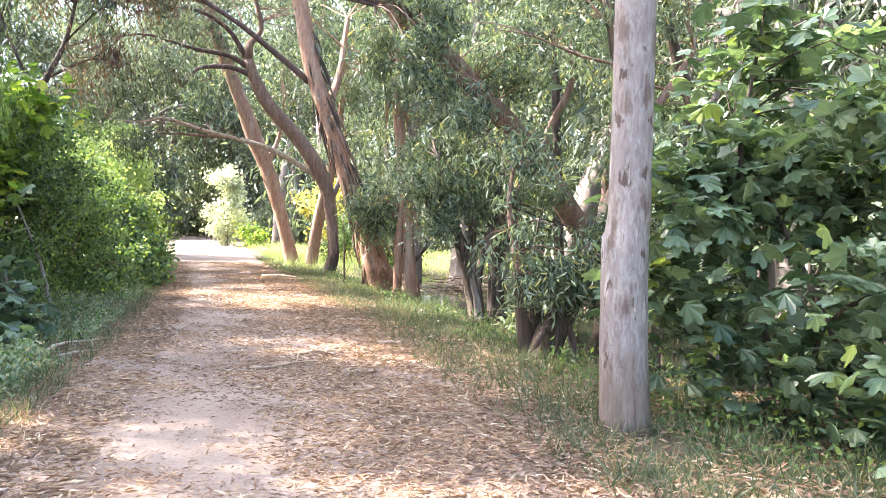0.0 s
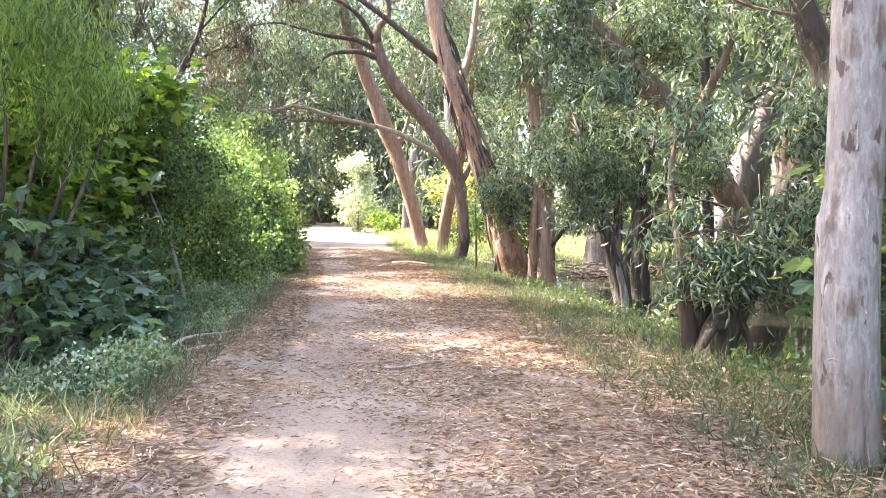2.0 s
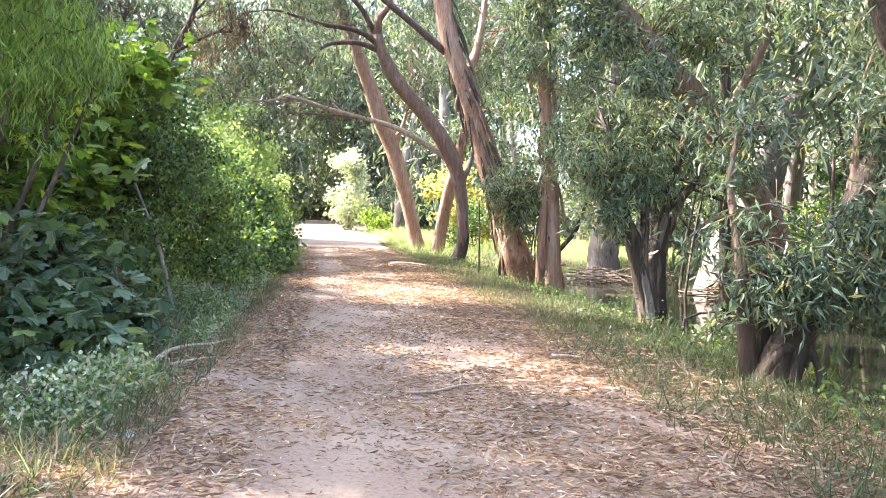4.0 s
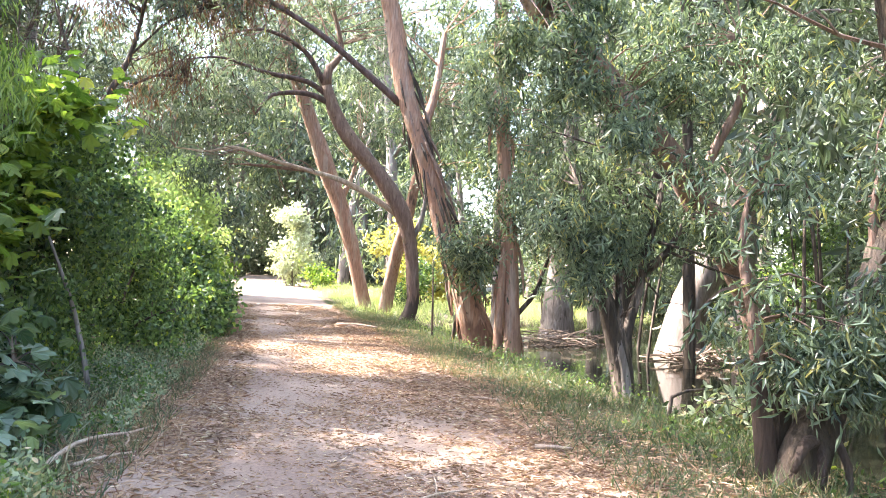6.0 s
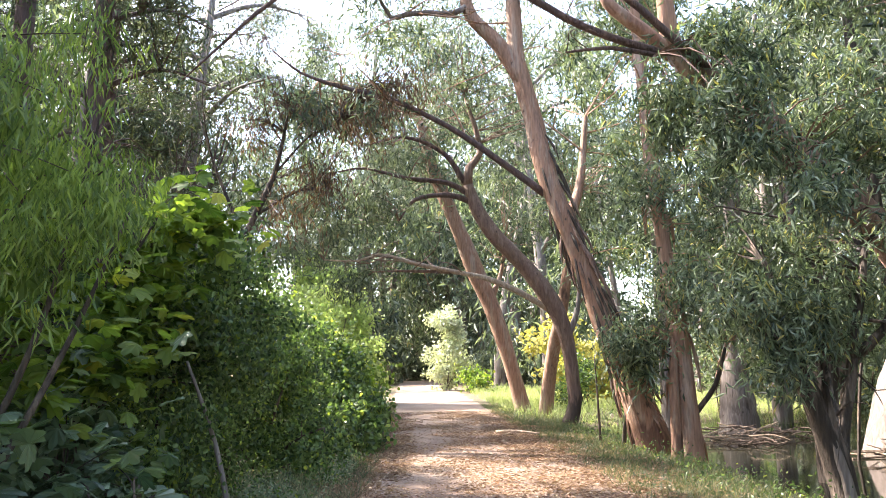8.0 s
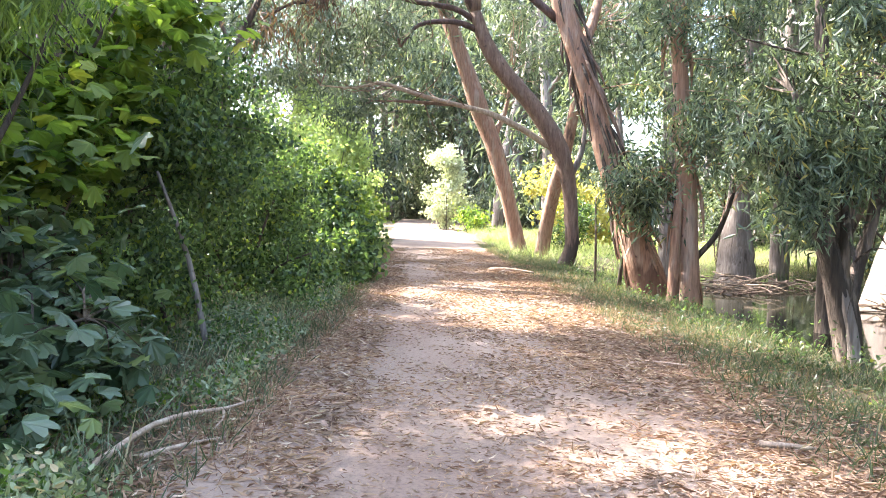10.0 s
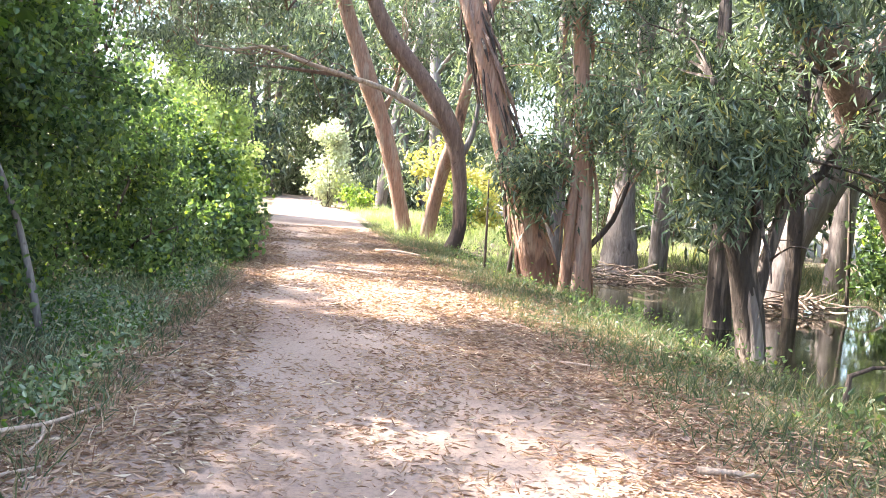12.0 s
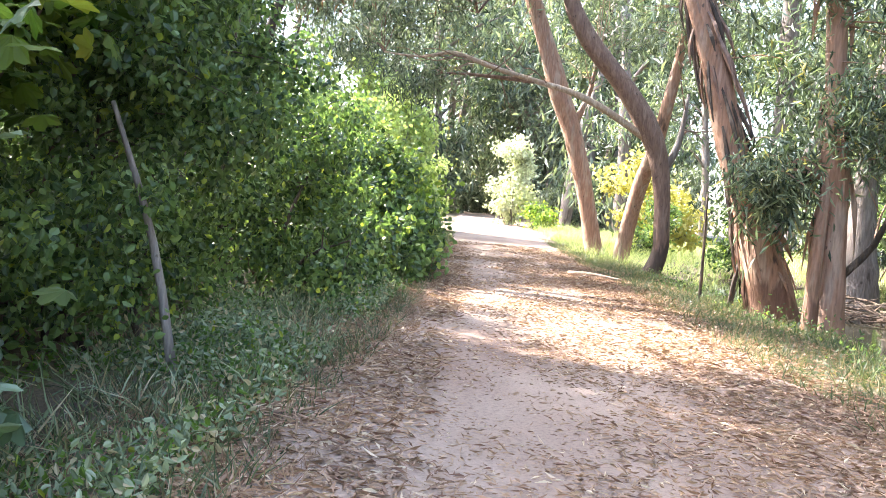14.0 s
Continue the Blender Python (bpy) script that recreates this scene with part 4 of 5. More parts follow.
tree("gum_tree", "thin dark gum with a high forked top", "tree", (8.5, 22.0, -0.5),
     [([(8.5, 22.0, -0.8), (8.3, 22.0, 4), (8.1, 22.0, 7.63), (8.11, 22.0, 8.97), (8.18, 22.0, 10.24), (7.79, 22.0, 11.08), (7.16, 22.0, 11.76), (6.25, 22.0, 12.34), (4.91, 22.0, 12.96)], [0.2, 0.16, 0.14, 0.14, 0.15, 0.13, 0.10, 0.08, 0.04])],
     [([(8.18, 22.0, 10.3), (7.9, 22.0, 11.6), (7.5, 22.0, 13.2)], [0.09, 0.07, 0.03]), ([(8.12, 22.0, 9.6), (8.9, 22.2, 10.8), (9.6, 22.4, 12.6)], [0.08, 0.06, 0.03])],
     [(8.6, 22.6, 14.5, 3.4, 2.2, 2.2, 140), (6.9, 23.0, 12.8, 2.0, 1.5, 1.6, 110), (9.6, 22.8, 7.0, 2.0, 1.5, 2.0, 70), (7.4, 23.2, 4.2, 1.5, 1.2, 1.2, 50)], B_DARK, M_GUM, 24, per=28, spread=0.3, length=0.24, width=0.04)


# ---- shrubs, fig and climbers ----
def shrub(name, label, at, regions, leaf, seed, outline, length, width, per, spread, droop, stems=5, gap=0.3, group="", bark=None):
    rng = np.random.default_rng(seed)
    top = thing(name, at, label, "shrub", group)
    c = clumps_in(rng, regions, gap)
    bones = []
    for k in range(stems):
        goal = c[rng.integers(len(c))]
        foot = np.array(at) + (rng.normal(0, 0.25), rng.normal(0, 0.4), -0.1)
        mid = (foot + goal) / 2 + (rng.normal(0, 0.15), rng.normal(0, 0.15), 0.2)
        part("stem", *tube([foot, mid, goal], [0.03, 0.022, 0.01], 6, 0.3, 0.05, seed + k), bark or B_DARK, top, smooth=True)
        bones.append(spline([foot, mid, goal], [1, 1, 1], 0.25)[0])
    some = twigs(rng, c[rng.permutation(len(c))[:80]], np.concatenate(bones), 1.8, 0.007)
    if some:
        part("twigwork", *joined(some), bark or B_DARK, top, kind="stuff")
    part("crown", *sprays(rng, c, per, spread, outline, length, width, droop), leaf, top)
    return top


shrub("fig_tree", "spreading fig with large lobed green leaves beside the pale trunk", (4.3, 8.0, -0.1),
      [(4.0, 7.8, 1.6, 1.1, 1.0, 0.9, 62), (4.6, 8.2, 2.6, 1.4, 1.2, 0.9, 62), (3.5, 8.3, 0.75, 0.8, 0.8, 0.5, 34), (4.3, 7.2, 0.7, 0.9, 0.7, 0.6, 36), (5.3, 8.4, 1.2, 1.0, 1.2, 1.1, 40)], M_FIG, 31, LOBED, 0.15, 0.17, 17, 0.18, 0.35, 9)
shrub("bank_plant", "low bluish-green leafy plant on the pond bank", (4.1, 13.9, -0.2), [(4.1, 13.8, 0.12, 0.45, 0.5, 0.18, 30), (4.6, 14.3, 0.1, 0.4, 0.5, 0.2, 24)], M_WEED, 45, OVAL, 0.1, 0.05, 16, 0.1, 0.1, 4)
for k, (x, y, h) in enumerate([(11.6, 20.5, 2.4), (11.5, 22.4, 2.4), (13.2, 22.5, 3.2), (14.4, 25.5, 3.4), (12.2, 16.0, 2.6), (12.6, 24.5, 1.8), (12.8, 30, 1.5), (7.4, 35.5, 2.0), (10.5, 37, 3.2), (13.5, 38, 3.6), (16, 34, 3.0), (6.2, 41, 2.0)]):
    shrub("bank_shrub", "leafy green shrub on the far pond bank", (x, y, float(gz(x, y))), [(x, y, h * 0.5, 1.0, 0.9, h * 0.5, 44), (x + 0.4, y, h, 0.8, 0.8, 0.5, 22)], M_VINE if k % 2 else M_GUM, 240 + k, OVAL, 0.17, 0.08, 26, 0.24, 0.4, 5, group="shrubs of the far bank")
shrub("mulberry_shrub", "low shrub with broad drooping lobed leaves on the verge", (-3.28, 12.2, -0.1),
      [(-2.98, 12.0, 0.54, 0.5, 0.7, 0.41, 36), (-3.58, 12.2, 1.08, 0.8, 1.0, 0.72, 44), (-2.68, 13.0, 0.45, 0.4, 0.5, 0.36, 30)], M_FIG, 32, LOBED, 0.16, 0.17, 10, 0.15, 0.5, 6)
shrub("mulberry_shrub", "shrub with broad lobed leaves shaded by taller climbers", (-3.78, 14.0, -0.1),
      [(-3.28, 13.8, 0.81, 0.6, 0.8, 0.63, 36), (-4.08, 14.0, 1.62, 0.9, 1.0, 0.90, 40), (-3.18, 13.4, 0.45, 0.4, 0.5, 0.36, 24)], M_FIG, 33, LOBED, 0.18, 0.19, 8, 0.18, 0.5, 6)
# Same plant as above; the yellow-green paints its sunlit top.
shrub("mulberry_shrub", "lobed leaves at the hedge top, sunlight painted in yellow-green", (-4.28, 14.8, -0.1),
      [(-3.2, 14.9, 2.2, 0.6, 0.6, 0.5, 44), (-4.4, 14.9, 2.5, 0.8, 0.7, 0.6, 44), (-4.0, 15.7, 2.5, 0.9, 0.6, 0.5, 40), (-3.5, 16.0, 3.1, 0.6, 0.6, 0.4, 24), (-3.4, 12.9, 1.75, 0.5, 0.5, 0.35, 16), (-4.28, 14.6, 2.88, 0.9, 1.0, 0.45, 34), (-3.18, 14.9, 3.15, 0.6, 0.7, 0.32, 22), (-3.88, 16.5, 3.60, 0.7, 1.0, 0.36, 24), (-3.68, 13.5, 2.43, 0.8, 0.7, 0.45, 34), (-3.18, 14.2, 1.71, 0.4, 0.6, 0.45, 18)], M_LIME, 47, LOBED, 0.17, 0.18, 8, 0.18, 0.4, 5)
shrub("willow", "yellow-green willow with drooping narrow leaves over the verge", (-4.08, 12.0, -0.1),
      [(-3.3, 11.8, 3.0, 0.9, 1.1, 0.55, 90), (-4.1, 11.6, 3.3, 1.3, 1.4, 0.75, 90), (-2.8, 12.2, 2.7, 0.5, 0.7, 0.4, 34), (-3.7, 12.1, 3.9, 1.1, 1.1, 0.55, 50), (-3.0, 13.4, 3.05, 0.6, 0.8, 0.45, 46)], M_WILLOW, 34, LANCE, 0.12, 0.015, 38, 0.15, 1.6, 6)
shrub("climber_thicket", "dense dark green climber curtain hanging over shrubs", (-3.38, 16.5, -0.1),
      [(-3.28, 16.4, 1.35, 0.7, 1.6, 1.26, 210), (-3.38, 16.8, 2.70, 0.8, 1.6, 0.72, 140), (-4.48, 16.5, 1.98, 1.0, 2.0, 1.71, 140), (-2.78, 16.9, 1.80, 0.4, 1.2, 1.08, 60), (-4.08, 15.8, 0.45, 0.9, 1.8, 0.45, 90)], M_VINE, 35, OVAL, 0.064, 0.046, 62, 0.14, 0.9, 6, 0.2)
shrub("climber_thicket", "climber-covered shrubs along the verge, dark green", (-3.08, 20.0, -0.1),
      [(-2.68, 20.0, 0.99, 0.8, 1.7, 0.90, 160), (-2.98, 20.5, 2.07, 0.9, 1.7, 0.81, 120), (-4.48, 20, 1.80, 1.2, 2.0, 1.62, 110), (-2.08, 19.8, 0.45, 0.4, 1.2, 0.41, 44)], M_VINE, 36, OVAL, 0.072, 0.052, 52, 0.15, 0.8, 6, 0.2)
shrub("climber_thicket", "tall tangled climber growth behind the verge", (-5.88, 17.0, -0.15),
      [(-6.08, 14.5, 0.99, 1.2, 2.5, 0.99, 100), (-6.28, 19.5, 1.98, 1.2, 2.6, 1.89, 120), (-5.88, 11.5, 1.44, 1.2, 2.5, 1.44, 90), (-5.68, 24, 1.80, 1.2, 2.6, 1.80, 100)], M_VINE, 37, OVAL, 0.13, 0.09, 36, 0.24, 0.7, 6, 0.2)
shrub("climber_thicket", "low dark climber growth filling the hedge foot", (-4.58, 18.8, -0.1),
      [(-4.48, 18.6, 0.63, 0.9, 1.3, 0.63, 100), (-5.28, 20.0, 0.81, 0.9, 1.4, 0.81, 70)], M_VINE, 48, OVAL, 0.1, 0.07, 34, 0.18, 0.7, 4, 0.2)
shrub("verge_shrub", "dark green leafy shrub leaning over the path's edge", (-2.38, 24.0, -0.05),
      [(-2.18, 24.0, 0.72, 0.7, 1.8, 0.68, 120), (-2.68, 24.5, 1.62, 0.8, 1.8, 0.72, 110), (-1.88, 23.0, 0.54, 0.4, 1.0, 0.45, 44)], M_VINE, 38, OVAL, 0.12, 0.08, 40, 0.16, 0.5, 6)
shrub("verge_shrub", "yellow-green shrub row, sun through the leaves put in colour", (-3.0, 29.5, -0.05),
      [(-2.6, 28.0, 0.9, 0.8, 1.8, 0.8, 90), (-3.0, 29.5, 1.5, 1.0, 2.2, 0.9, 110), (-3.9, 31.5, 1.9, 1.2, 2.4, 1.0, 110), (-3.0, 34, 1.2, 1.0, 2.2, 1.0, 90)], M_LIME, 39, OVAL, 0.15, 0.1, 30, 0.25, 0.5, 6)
shrub("verge_shrub", "tall saplings near the bend, sunlight painted as pale green", (-4.6, 40.0, -0.05),
      [(-4.4, 39, 2.2, 1.4, 3.0, 2.2, 120), (-4.8, 44, 3.0, 1.6, 3.0, 3.0, 120), (-5.5, 36, 3.2, 1.4, 2.5, 1.6, 80)], M_SUNNY_LEAF, 40, OVAL, 0.22, 0.14, 26, 0.36, 0.5, 6)
shrub("young_tree", "young trees with full sun painted into their pale green", (-4.4, 46.0, -0.05),
      [(-4.2, 45.0, 4.2, 1.3, 1.2, 1.6, 90), (-3.2, 46.0, 2.2, 1.0, 1.2, 1.8, 80), (-5.2, 44.5, 6.0, 1.2, 1.2, 1.2, 60)], M_SUNNY_LEAF, 49, OVAL, 0.2, 0.12, 30, 0.3, 0.5, 6)
shrub("silvery_sapling", "slender silvery sapling at the bend, paled further for full sun", (1.3, 62.0, 0.0),
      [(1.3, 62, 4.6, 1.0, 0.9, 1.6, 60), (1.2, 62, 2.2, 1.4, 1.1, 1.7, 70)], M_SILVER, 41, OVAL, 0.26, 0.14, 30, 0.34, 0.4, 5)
shrub("verge_shrub", "small lime green shrub at the path's bend", (3.0, 58.0, 0.0), [(3.0, 58, 1.0, 1.0, 0.9, 1.0, 40)], M_LIME, 42, OVAL, 0.22, 0.14, 26, 0.3, 0.4, 4)
shrub("golden_shrub", "shrub with golden yellow leaves in the meadow", (6.4, 45.0, -0.25),
      [(6.4, 45, 2.4, 2.0, 1.4, 1.9, 90), (7.8, 46, 1.6, 1.2, 1.0, 1.3, 40)], M_GOLD, 43, OVAL, 0.24, 0.16, 26, 0.34, 0.3, 5)

rng = np.random.default_rng(5)
for k, (x, y) in enumerate([(-6.5, 82), (-4.5, 88), (5, 74), (8, 78), (-10, 84), (0.5, 104), (-3, 98), (4, 96), (8.5, 90), (12, 66), (17, 60), (22, 54), (14, 46), (20, 44), (24, 36), (15, 35), (18, 28), (16, 21), (14.5, 14)] + [(-16 + 2.3 * k, 98 + (k % 3)) for k in range(15)]):
    h = 2.4 + 1.4 * rng.uniform()
    shrub("thicket", "dark green thicket at the edge of the wood", (x, y, float(gz(x, y))), [(x, y, h * 0.5, 2.4, 1.6, h * 0.55, 60), (x + 0.6, y + 0.5, h, 1.6, 1.4, h * 0.45, 34)], M_GUM_FAR, 200 + k, OVAL, 0.34, 0.16, 22, 0.42, 0.5, 4, group="thickets of the wood")


# ---- pines and the wood all round ----
def pine(x, y, height, radius, seed, regions):
    rng = np.random.default_rng(seed)
    lean = rng.uniform(-0.3, 0.5)
    trunk = [(x, y, -0.3), (x, y, height * 0.35), (x + lean * 0.5, y, height * 0.7), (x + lean, y, height)]
    boughs = []
    for k in range(9):
        z = height * rng.uniform(0.3, 0.95)
        a = rng.uniform(0, 6.28)
        far = rng.uniform(1.5, 3.2)
        d = np.array((math.cos(a), math.sin(a), 0))
        foot = np.array((x + lean * z / height, y, z))
        boughs.append(([foot, foot + d * far * 0.5 + (0, 0, 0.4), foot + d * far + (0, 0, 0.2)], [0.05, 0.03, 0.012]))
    return tree("pine_tree", "tall pine with a dark purplish scaly trunk", "tree", (x, y, -0.15), [(trunk, [radius * 1.15, radius, radius * 0.85, radius * 0.4])], boughs,
                regions, B_PINE, M_PINE, seed, girth=1.0, per=44, spread=0.3, length=0.2, width=0.02, droop=0.5, gap=0.5, group="pines behind the hedge", lumps=0.05)


pine(-5.85, 20.0, 14.0, 0.165, 51, [(-5.4, 20.5, 7.6, 1.9, 1.8, 1.4, 60)])
# First clump of this crown is added only to shade the path.
pine(-7.1, 20.0, 14.5, 0.175, 52, [(-7.2, 18.2, 7.6, 1.6, 1.6, 1.2, 20), (-7.0, 19.5, 9.5, 2.2, 2.0, 2.2, 54), (-6.6, 21, 5.6, 1.4, 1.4, 1.3, 30)])
pine(-8.2, 21.0, 14.5, 0.17, 53, [(-8.8, 20.5, 9.0, 2.4, 2.0, 2.6, 60), (-8.6, 21, 13, 2.4, 2, 1.6, 36)])
# The next three pines are unseen, added so their crowns shade path and bank.
pine(-8.4, 15.2, 13.0, 0.16, 54, [(-7.3, 16.7, 9.2, 1.5, 1.4, 1.1, 36), (-8.6, 16.6, 8.8, 1.5, 1.4, 1.1, 30), (-7.0, 15.4, 9.0, 2.4, 2.8, 1.4, 110), (-7.6, 11.0, 8.6, 2.0, 2.0, 1.3, 40)])
pine(-8.2, 6.0, 13.0, 0.16, 55, [(-7.6, 5.8, 8.4, 2.4, 2.6, 1.8, 66)])
pine(-7.8, 0.5, 13.0, 0.16, 58, [(-7.2, 0.8, 8.4, 2.4, 2.4, 1.8, 60)])
pine(-8.6, 27.5, 14.0, 0.17, 59, [(-7.4, 27.5, 8.6, 2.8, 2.2, 2.0, 72), (-6.4, 27.0, 5.8, 1.6, 1.6, 1.4, 36), (-8, 28, 12.4, 2.6, 2.2, 1.8, 54)])
pine(-9.0, 35.0, 15.0, 0.18, 60, [(-7.6, 35, 9.4, 3.0, 2.4, 2.4, 72), (-6.6, 34.5, 6.4, 1.8, 1.8, 1.6, 36), (-8, 35, 13.6, 2.8, 2.4, 1.8, 54)])
tree("gum_tree", "pale distant gum trunk behind the sunlit shrubs", "tree", (-6.0, 48.0, -0.1),
     [([(-5.9, 48, -0.3), (-6.0, 48, 2.5), (-6.2, 48, 5.7), (-6.5, 48, 10)], [0.42, 0.36, 0.28, 0.18])], [], [(-6, 48, 9.5, 3.6, 3, 3, 110), (-7.3, 45.5, 8.4, 2.4, 1.6, 2.4, 130), (-6.4, 46, 11.2, 2.2, 1.6, 1.8, 80), (-8.5, 46, 12, 2.2, 1.6, 2.4, 70)], B_PALE, M_GUM_FAR, 56, per=26, spread=0.4, length=0.36, width=0.06)
# The last one stands out of view, added to shade the near path.
for k, (x, y, h, w) in enumerate([(-9.5, 27.0, 16, 3.6), (-8.8, 33.5, 17, 4.0), (-11.5, 43.0, 18, 4.4), (-10.0, 8.0, 14, 3.4)]):
    f = np.random.default_rng(400 + k)
    lean = [(x, y, -0.3), (x + 0.3, y, h * 0.3), (x + 0.9, y - 0.3, h * 0.6), (x + 1.4, y - 0.2, h * 0.9)]
    limbs, heads = [], []
    for i in range(7):
        z = h * (0.4 + 0.08 * i)
        a = f.uniform(-1.9, 1.2) if i % 2 else f.uniform(0, 6.28)
        foot = np.array((x + 1.2 * z / h, y - 0.2, z))
        tip = foot + np.array((math.cos(a), math.sin(a), 0.35)) * w * f.uniform(0.7, 1.1)
        limbs.append(([foot, (foot + tip) / 2 + (0, 0, 0.5), tip], [0.11, 0.07, 0.02]))
        heads.append((tip[0], tip[1], tip[2] - 0.5, w * 0.42, w * 0.42, h * 0.085, 44))
    tree("gum_tree", "tall gum behind the hedge with an airy drooping crown", "tree", (x, y, -0.15), [(lean, [0.32, 0.27, 0.2, 0.1])], limbs, heads, B_GREY, M_GUM_FAR, 410 + k,
         girth=1.0, per=24, spread=0.3, length=0.26, width=0.045, gap=0.4, group="tall gums behind the hedge")
# Out-of-view gum, added so its crown shades the post gum, path and bank.
tree("gum_tree", "unseen tall gum added behind the willow, dense crown for shade", "tree", (-7.6, 12.6, -0.15),
     [([(-7.6, 12.6, -0.3), (-7.4, 12.6, 4), (-7.0, 12.5, 8), (-6.4, 12.4, 11)], [0.26, 0.22, 0.17, 0.08])],
     [([(-7.0, 12.5, 8), (-5.8, 12.4, 9.6), (-5.0, 12.2, 10.6)], [0.10, 0.07, 0.03]), ([(-7.2, 12.5, 7), (-8.4, 13.0, 9), (-8.8, 13.4, 10.5)], [0.10, 0.07, 0.03])],
     [(-5.9, 13.6, 8.9, 1.5, 1.5, 1.2, 110), (-7.6, 13.8, 7.4, 1.6, 1.5, 1.2, 100), (-5.8, 12.2, 10.8, 1.7, 1.7, 1.5, 110), (-6.8, 12.6, 12.8, 1.9, 1.8, 1.3, 110), (-8.2, 13.0, 10.6, 1.5, 1.5, 1.4, 60)], B_GREY, M_GUM_FAR, 420, girth=1.0, per=26, spread=0.3, length=0.24, width=0.045, gap=0.3, group="tall gums behind the hedge")
tree("bare_tree", "tangled leafless tree with clumps of dead brown leaves", "tree", (-4.9, 24.0, -0.1),
     [([(-4.9, 24, -0.3), (-4.6, 24, 2.6), (-4.2, 24, 4.4), (-3.6, 24, 5.8), (-3.3, 24, 7.2)], [0.16, 0.13, 0.11, 0.08, 0.04])],
     [([(-4.2, 24, 4.4), (-4.8, 24, 5.8), (-5.2, 24, 7.0)], [0.07, 0.05, 0.02]), ([(-4.0, 24, 4.9), (-3.0, 23.8, 5.4), (-2.4, 23.6, 5.3)], [0.05, 0.035, 0.015]),
      ([(-3.6, 24, 5.8), (-2.8, 23.8, 6.6), (-2.2, 23.7, 6.8)], [0.04, 0.03, 0.012]), ([(-4.5, 24, 3.2), (-5.4, 24, 4.6), (-5.8, 24, 6.2)], [0.06, 0.04, 0.015])],
     [(-2.0, 22.8, 6.9, 1.6, 0.8, 0.8, 44), (-2.9, 22.8, 5.4, 0.8, 0.5, 0.9, 26), (-1.6, 25, 7.8, 1.4, 0.8, 0.8, 34), (-3.6, 23.4, 6.6, 1.0, 0.6, 0.9, 20)], B_DARK, M_DEAD, 57, per=24, spread=0.3, length=0.16, width=0.028, gap=0.5, droop=1.4)


def wood_tree(seed, height, wide, leaf):
    """A gum of the surrounding wood, standing at the origin."""
    rng = np.random.default_rng(seed)
    bend = rng.normal(0, 0.5, 2)
    trunk = [(0, 0, -0.6), (bend[0] * 0.3, bend[1] * 0.3, height * 0.3), (bend[0], bend[1], height * 0.65), (bend[0] * 1.6, bend[1] * 1.6, height * 0.95)]
    boughs = []
    regions = []
    for k in range(7):
        z = height * (0.3 + 0.1 * k)
        a = rng.uniform(0, 6.28)
        d = np.array((math.cos(a), math.sin(a), 0.45))
        foot = np.array((bend[0] * z / height, bend[1] * z / height, z))
        tip = foot + d * wide * rng.uniform(0.6, 1.0)
        boughs.append(([foot, (foot + tip) / 2 + (0, 0, 0.3), tip], [0.09, 0.06, 0.02]))
        regions.append((*tip, wide * 0.6, wide * 0.6, height * 0.13, 34))
    regions.append((bend[0], bend[1], height * 0.22, wide * 0.9, wide * 0.9, height * 0.13, 50))
    return tree("wood_tree", "tall grey gum of the surrounding wood with drooping leaves", "tree", (0, 0, 0), [(trunk, [0.3, 0.24, 0.17, 0.07])], boughs, regions,
                B_GREY, leaf, seed, girth=1.0, per=9, spread=0.5, length=0.54, width=0.115, gap=0.4, group="surrounding wood", twig_reach=0, share=0.0, sides=8)


kinds = [wood_tree(61, 13, 3.2, M_GUM_FAR), wood_tree(62, 16, 3.8, M_GUM_FAR), wood_tree(63, 11, 3.0, M_GUM)]
rng = np.random.default_rng(7)
spots = []
for k in range(34):
    spots.append((rng.uniform(16, 30), 6 + k * 1.5 + rng.uniform(-1, 1)) if k < 14 else (rng.uniform(17, 34), 6 + k * 2.0 + rng.uniform(-1, 1)))
for k in range(30):
    y = -4 + k * 3.2 + rng.uniform(-1, 1)
    spots.append((rng.uniform(-36, -24) if 42 < y < 88 else rng.uniform(-26, -11.5), y))
for k in range(22):
    spots.append((-12 + k * 1.5 + rng.uniform(-1, 1), rng.uniform(76, 100) if abs(-12 + k * 1.5) > 4 else rng.uniform(98, 112)))
spots += [(-3.5, -9), (4, -11), (9, -3), (-9, -8), (13, 2), (8, 2.5), (5.5, 70), (9, 66), (7.5, 76), (-12, 30), (-11, 38), (13, 60), (16, 55), (11.5, 34), (11.5, 17), (13.5, 20), (13.0, 27), (10.5, 13), (8.5, 8.0), (11, 11), (-1.2, 104), (1.5, 100), (3.8, 92), (-3.8, 94)]
for k, (x, y) in enumerate(spots):
    s = rng.uniform(1.5, 2.0) if y > 60 or x < -20 or x > 22 else rng.uniform(0.85, 1.25)
    m = pose(x, y, float(gz(x, y)), 0, 0, rng.uniform(0, 360)) @ Matrix.Diagonal((s, s, s * rng.uniform(0.9, 1.15), 1))
    if k < 3:
        kinds[k].matrix_basis = m
    else:
        copy_thing(kinds[k % 3], m @ Matrix.Diagonal([1 / v for v in kinds[k % 3].scale] + [1]))


# ---- grass, weeds and fallen leaves ----
def scatter(rng, n, y0, y1, x_of, falloff=1.6):
    y = y0 + (y1 - y0) * rng.uniform(0, 1, n) ** falloff
    x = x_of(y, rng.uniform(0, 1, n))
    return x, y


def ground_points(x, y, lift):
    return np.stack([x, y, gz(x, y) + lift], -1)


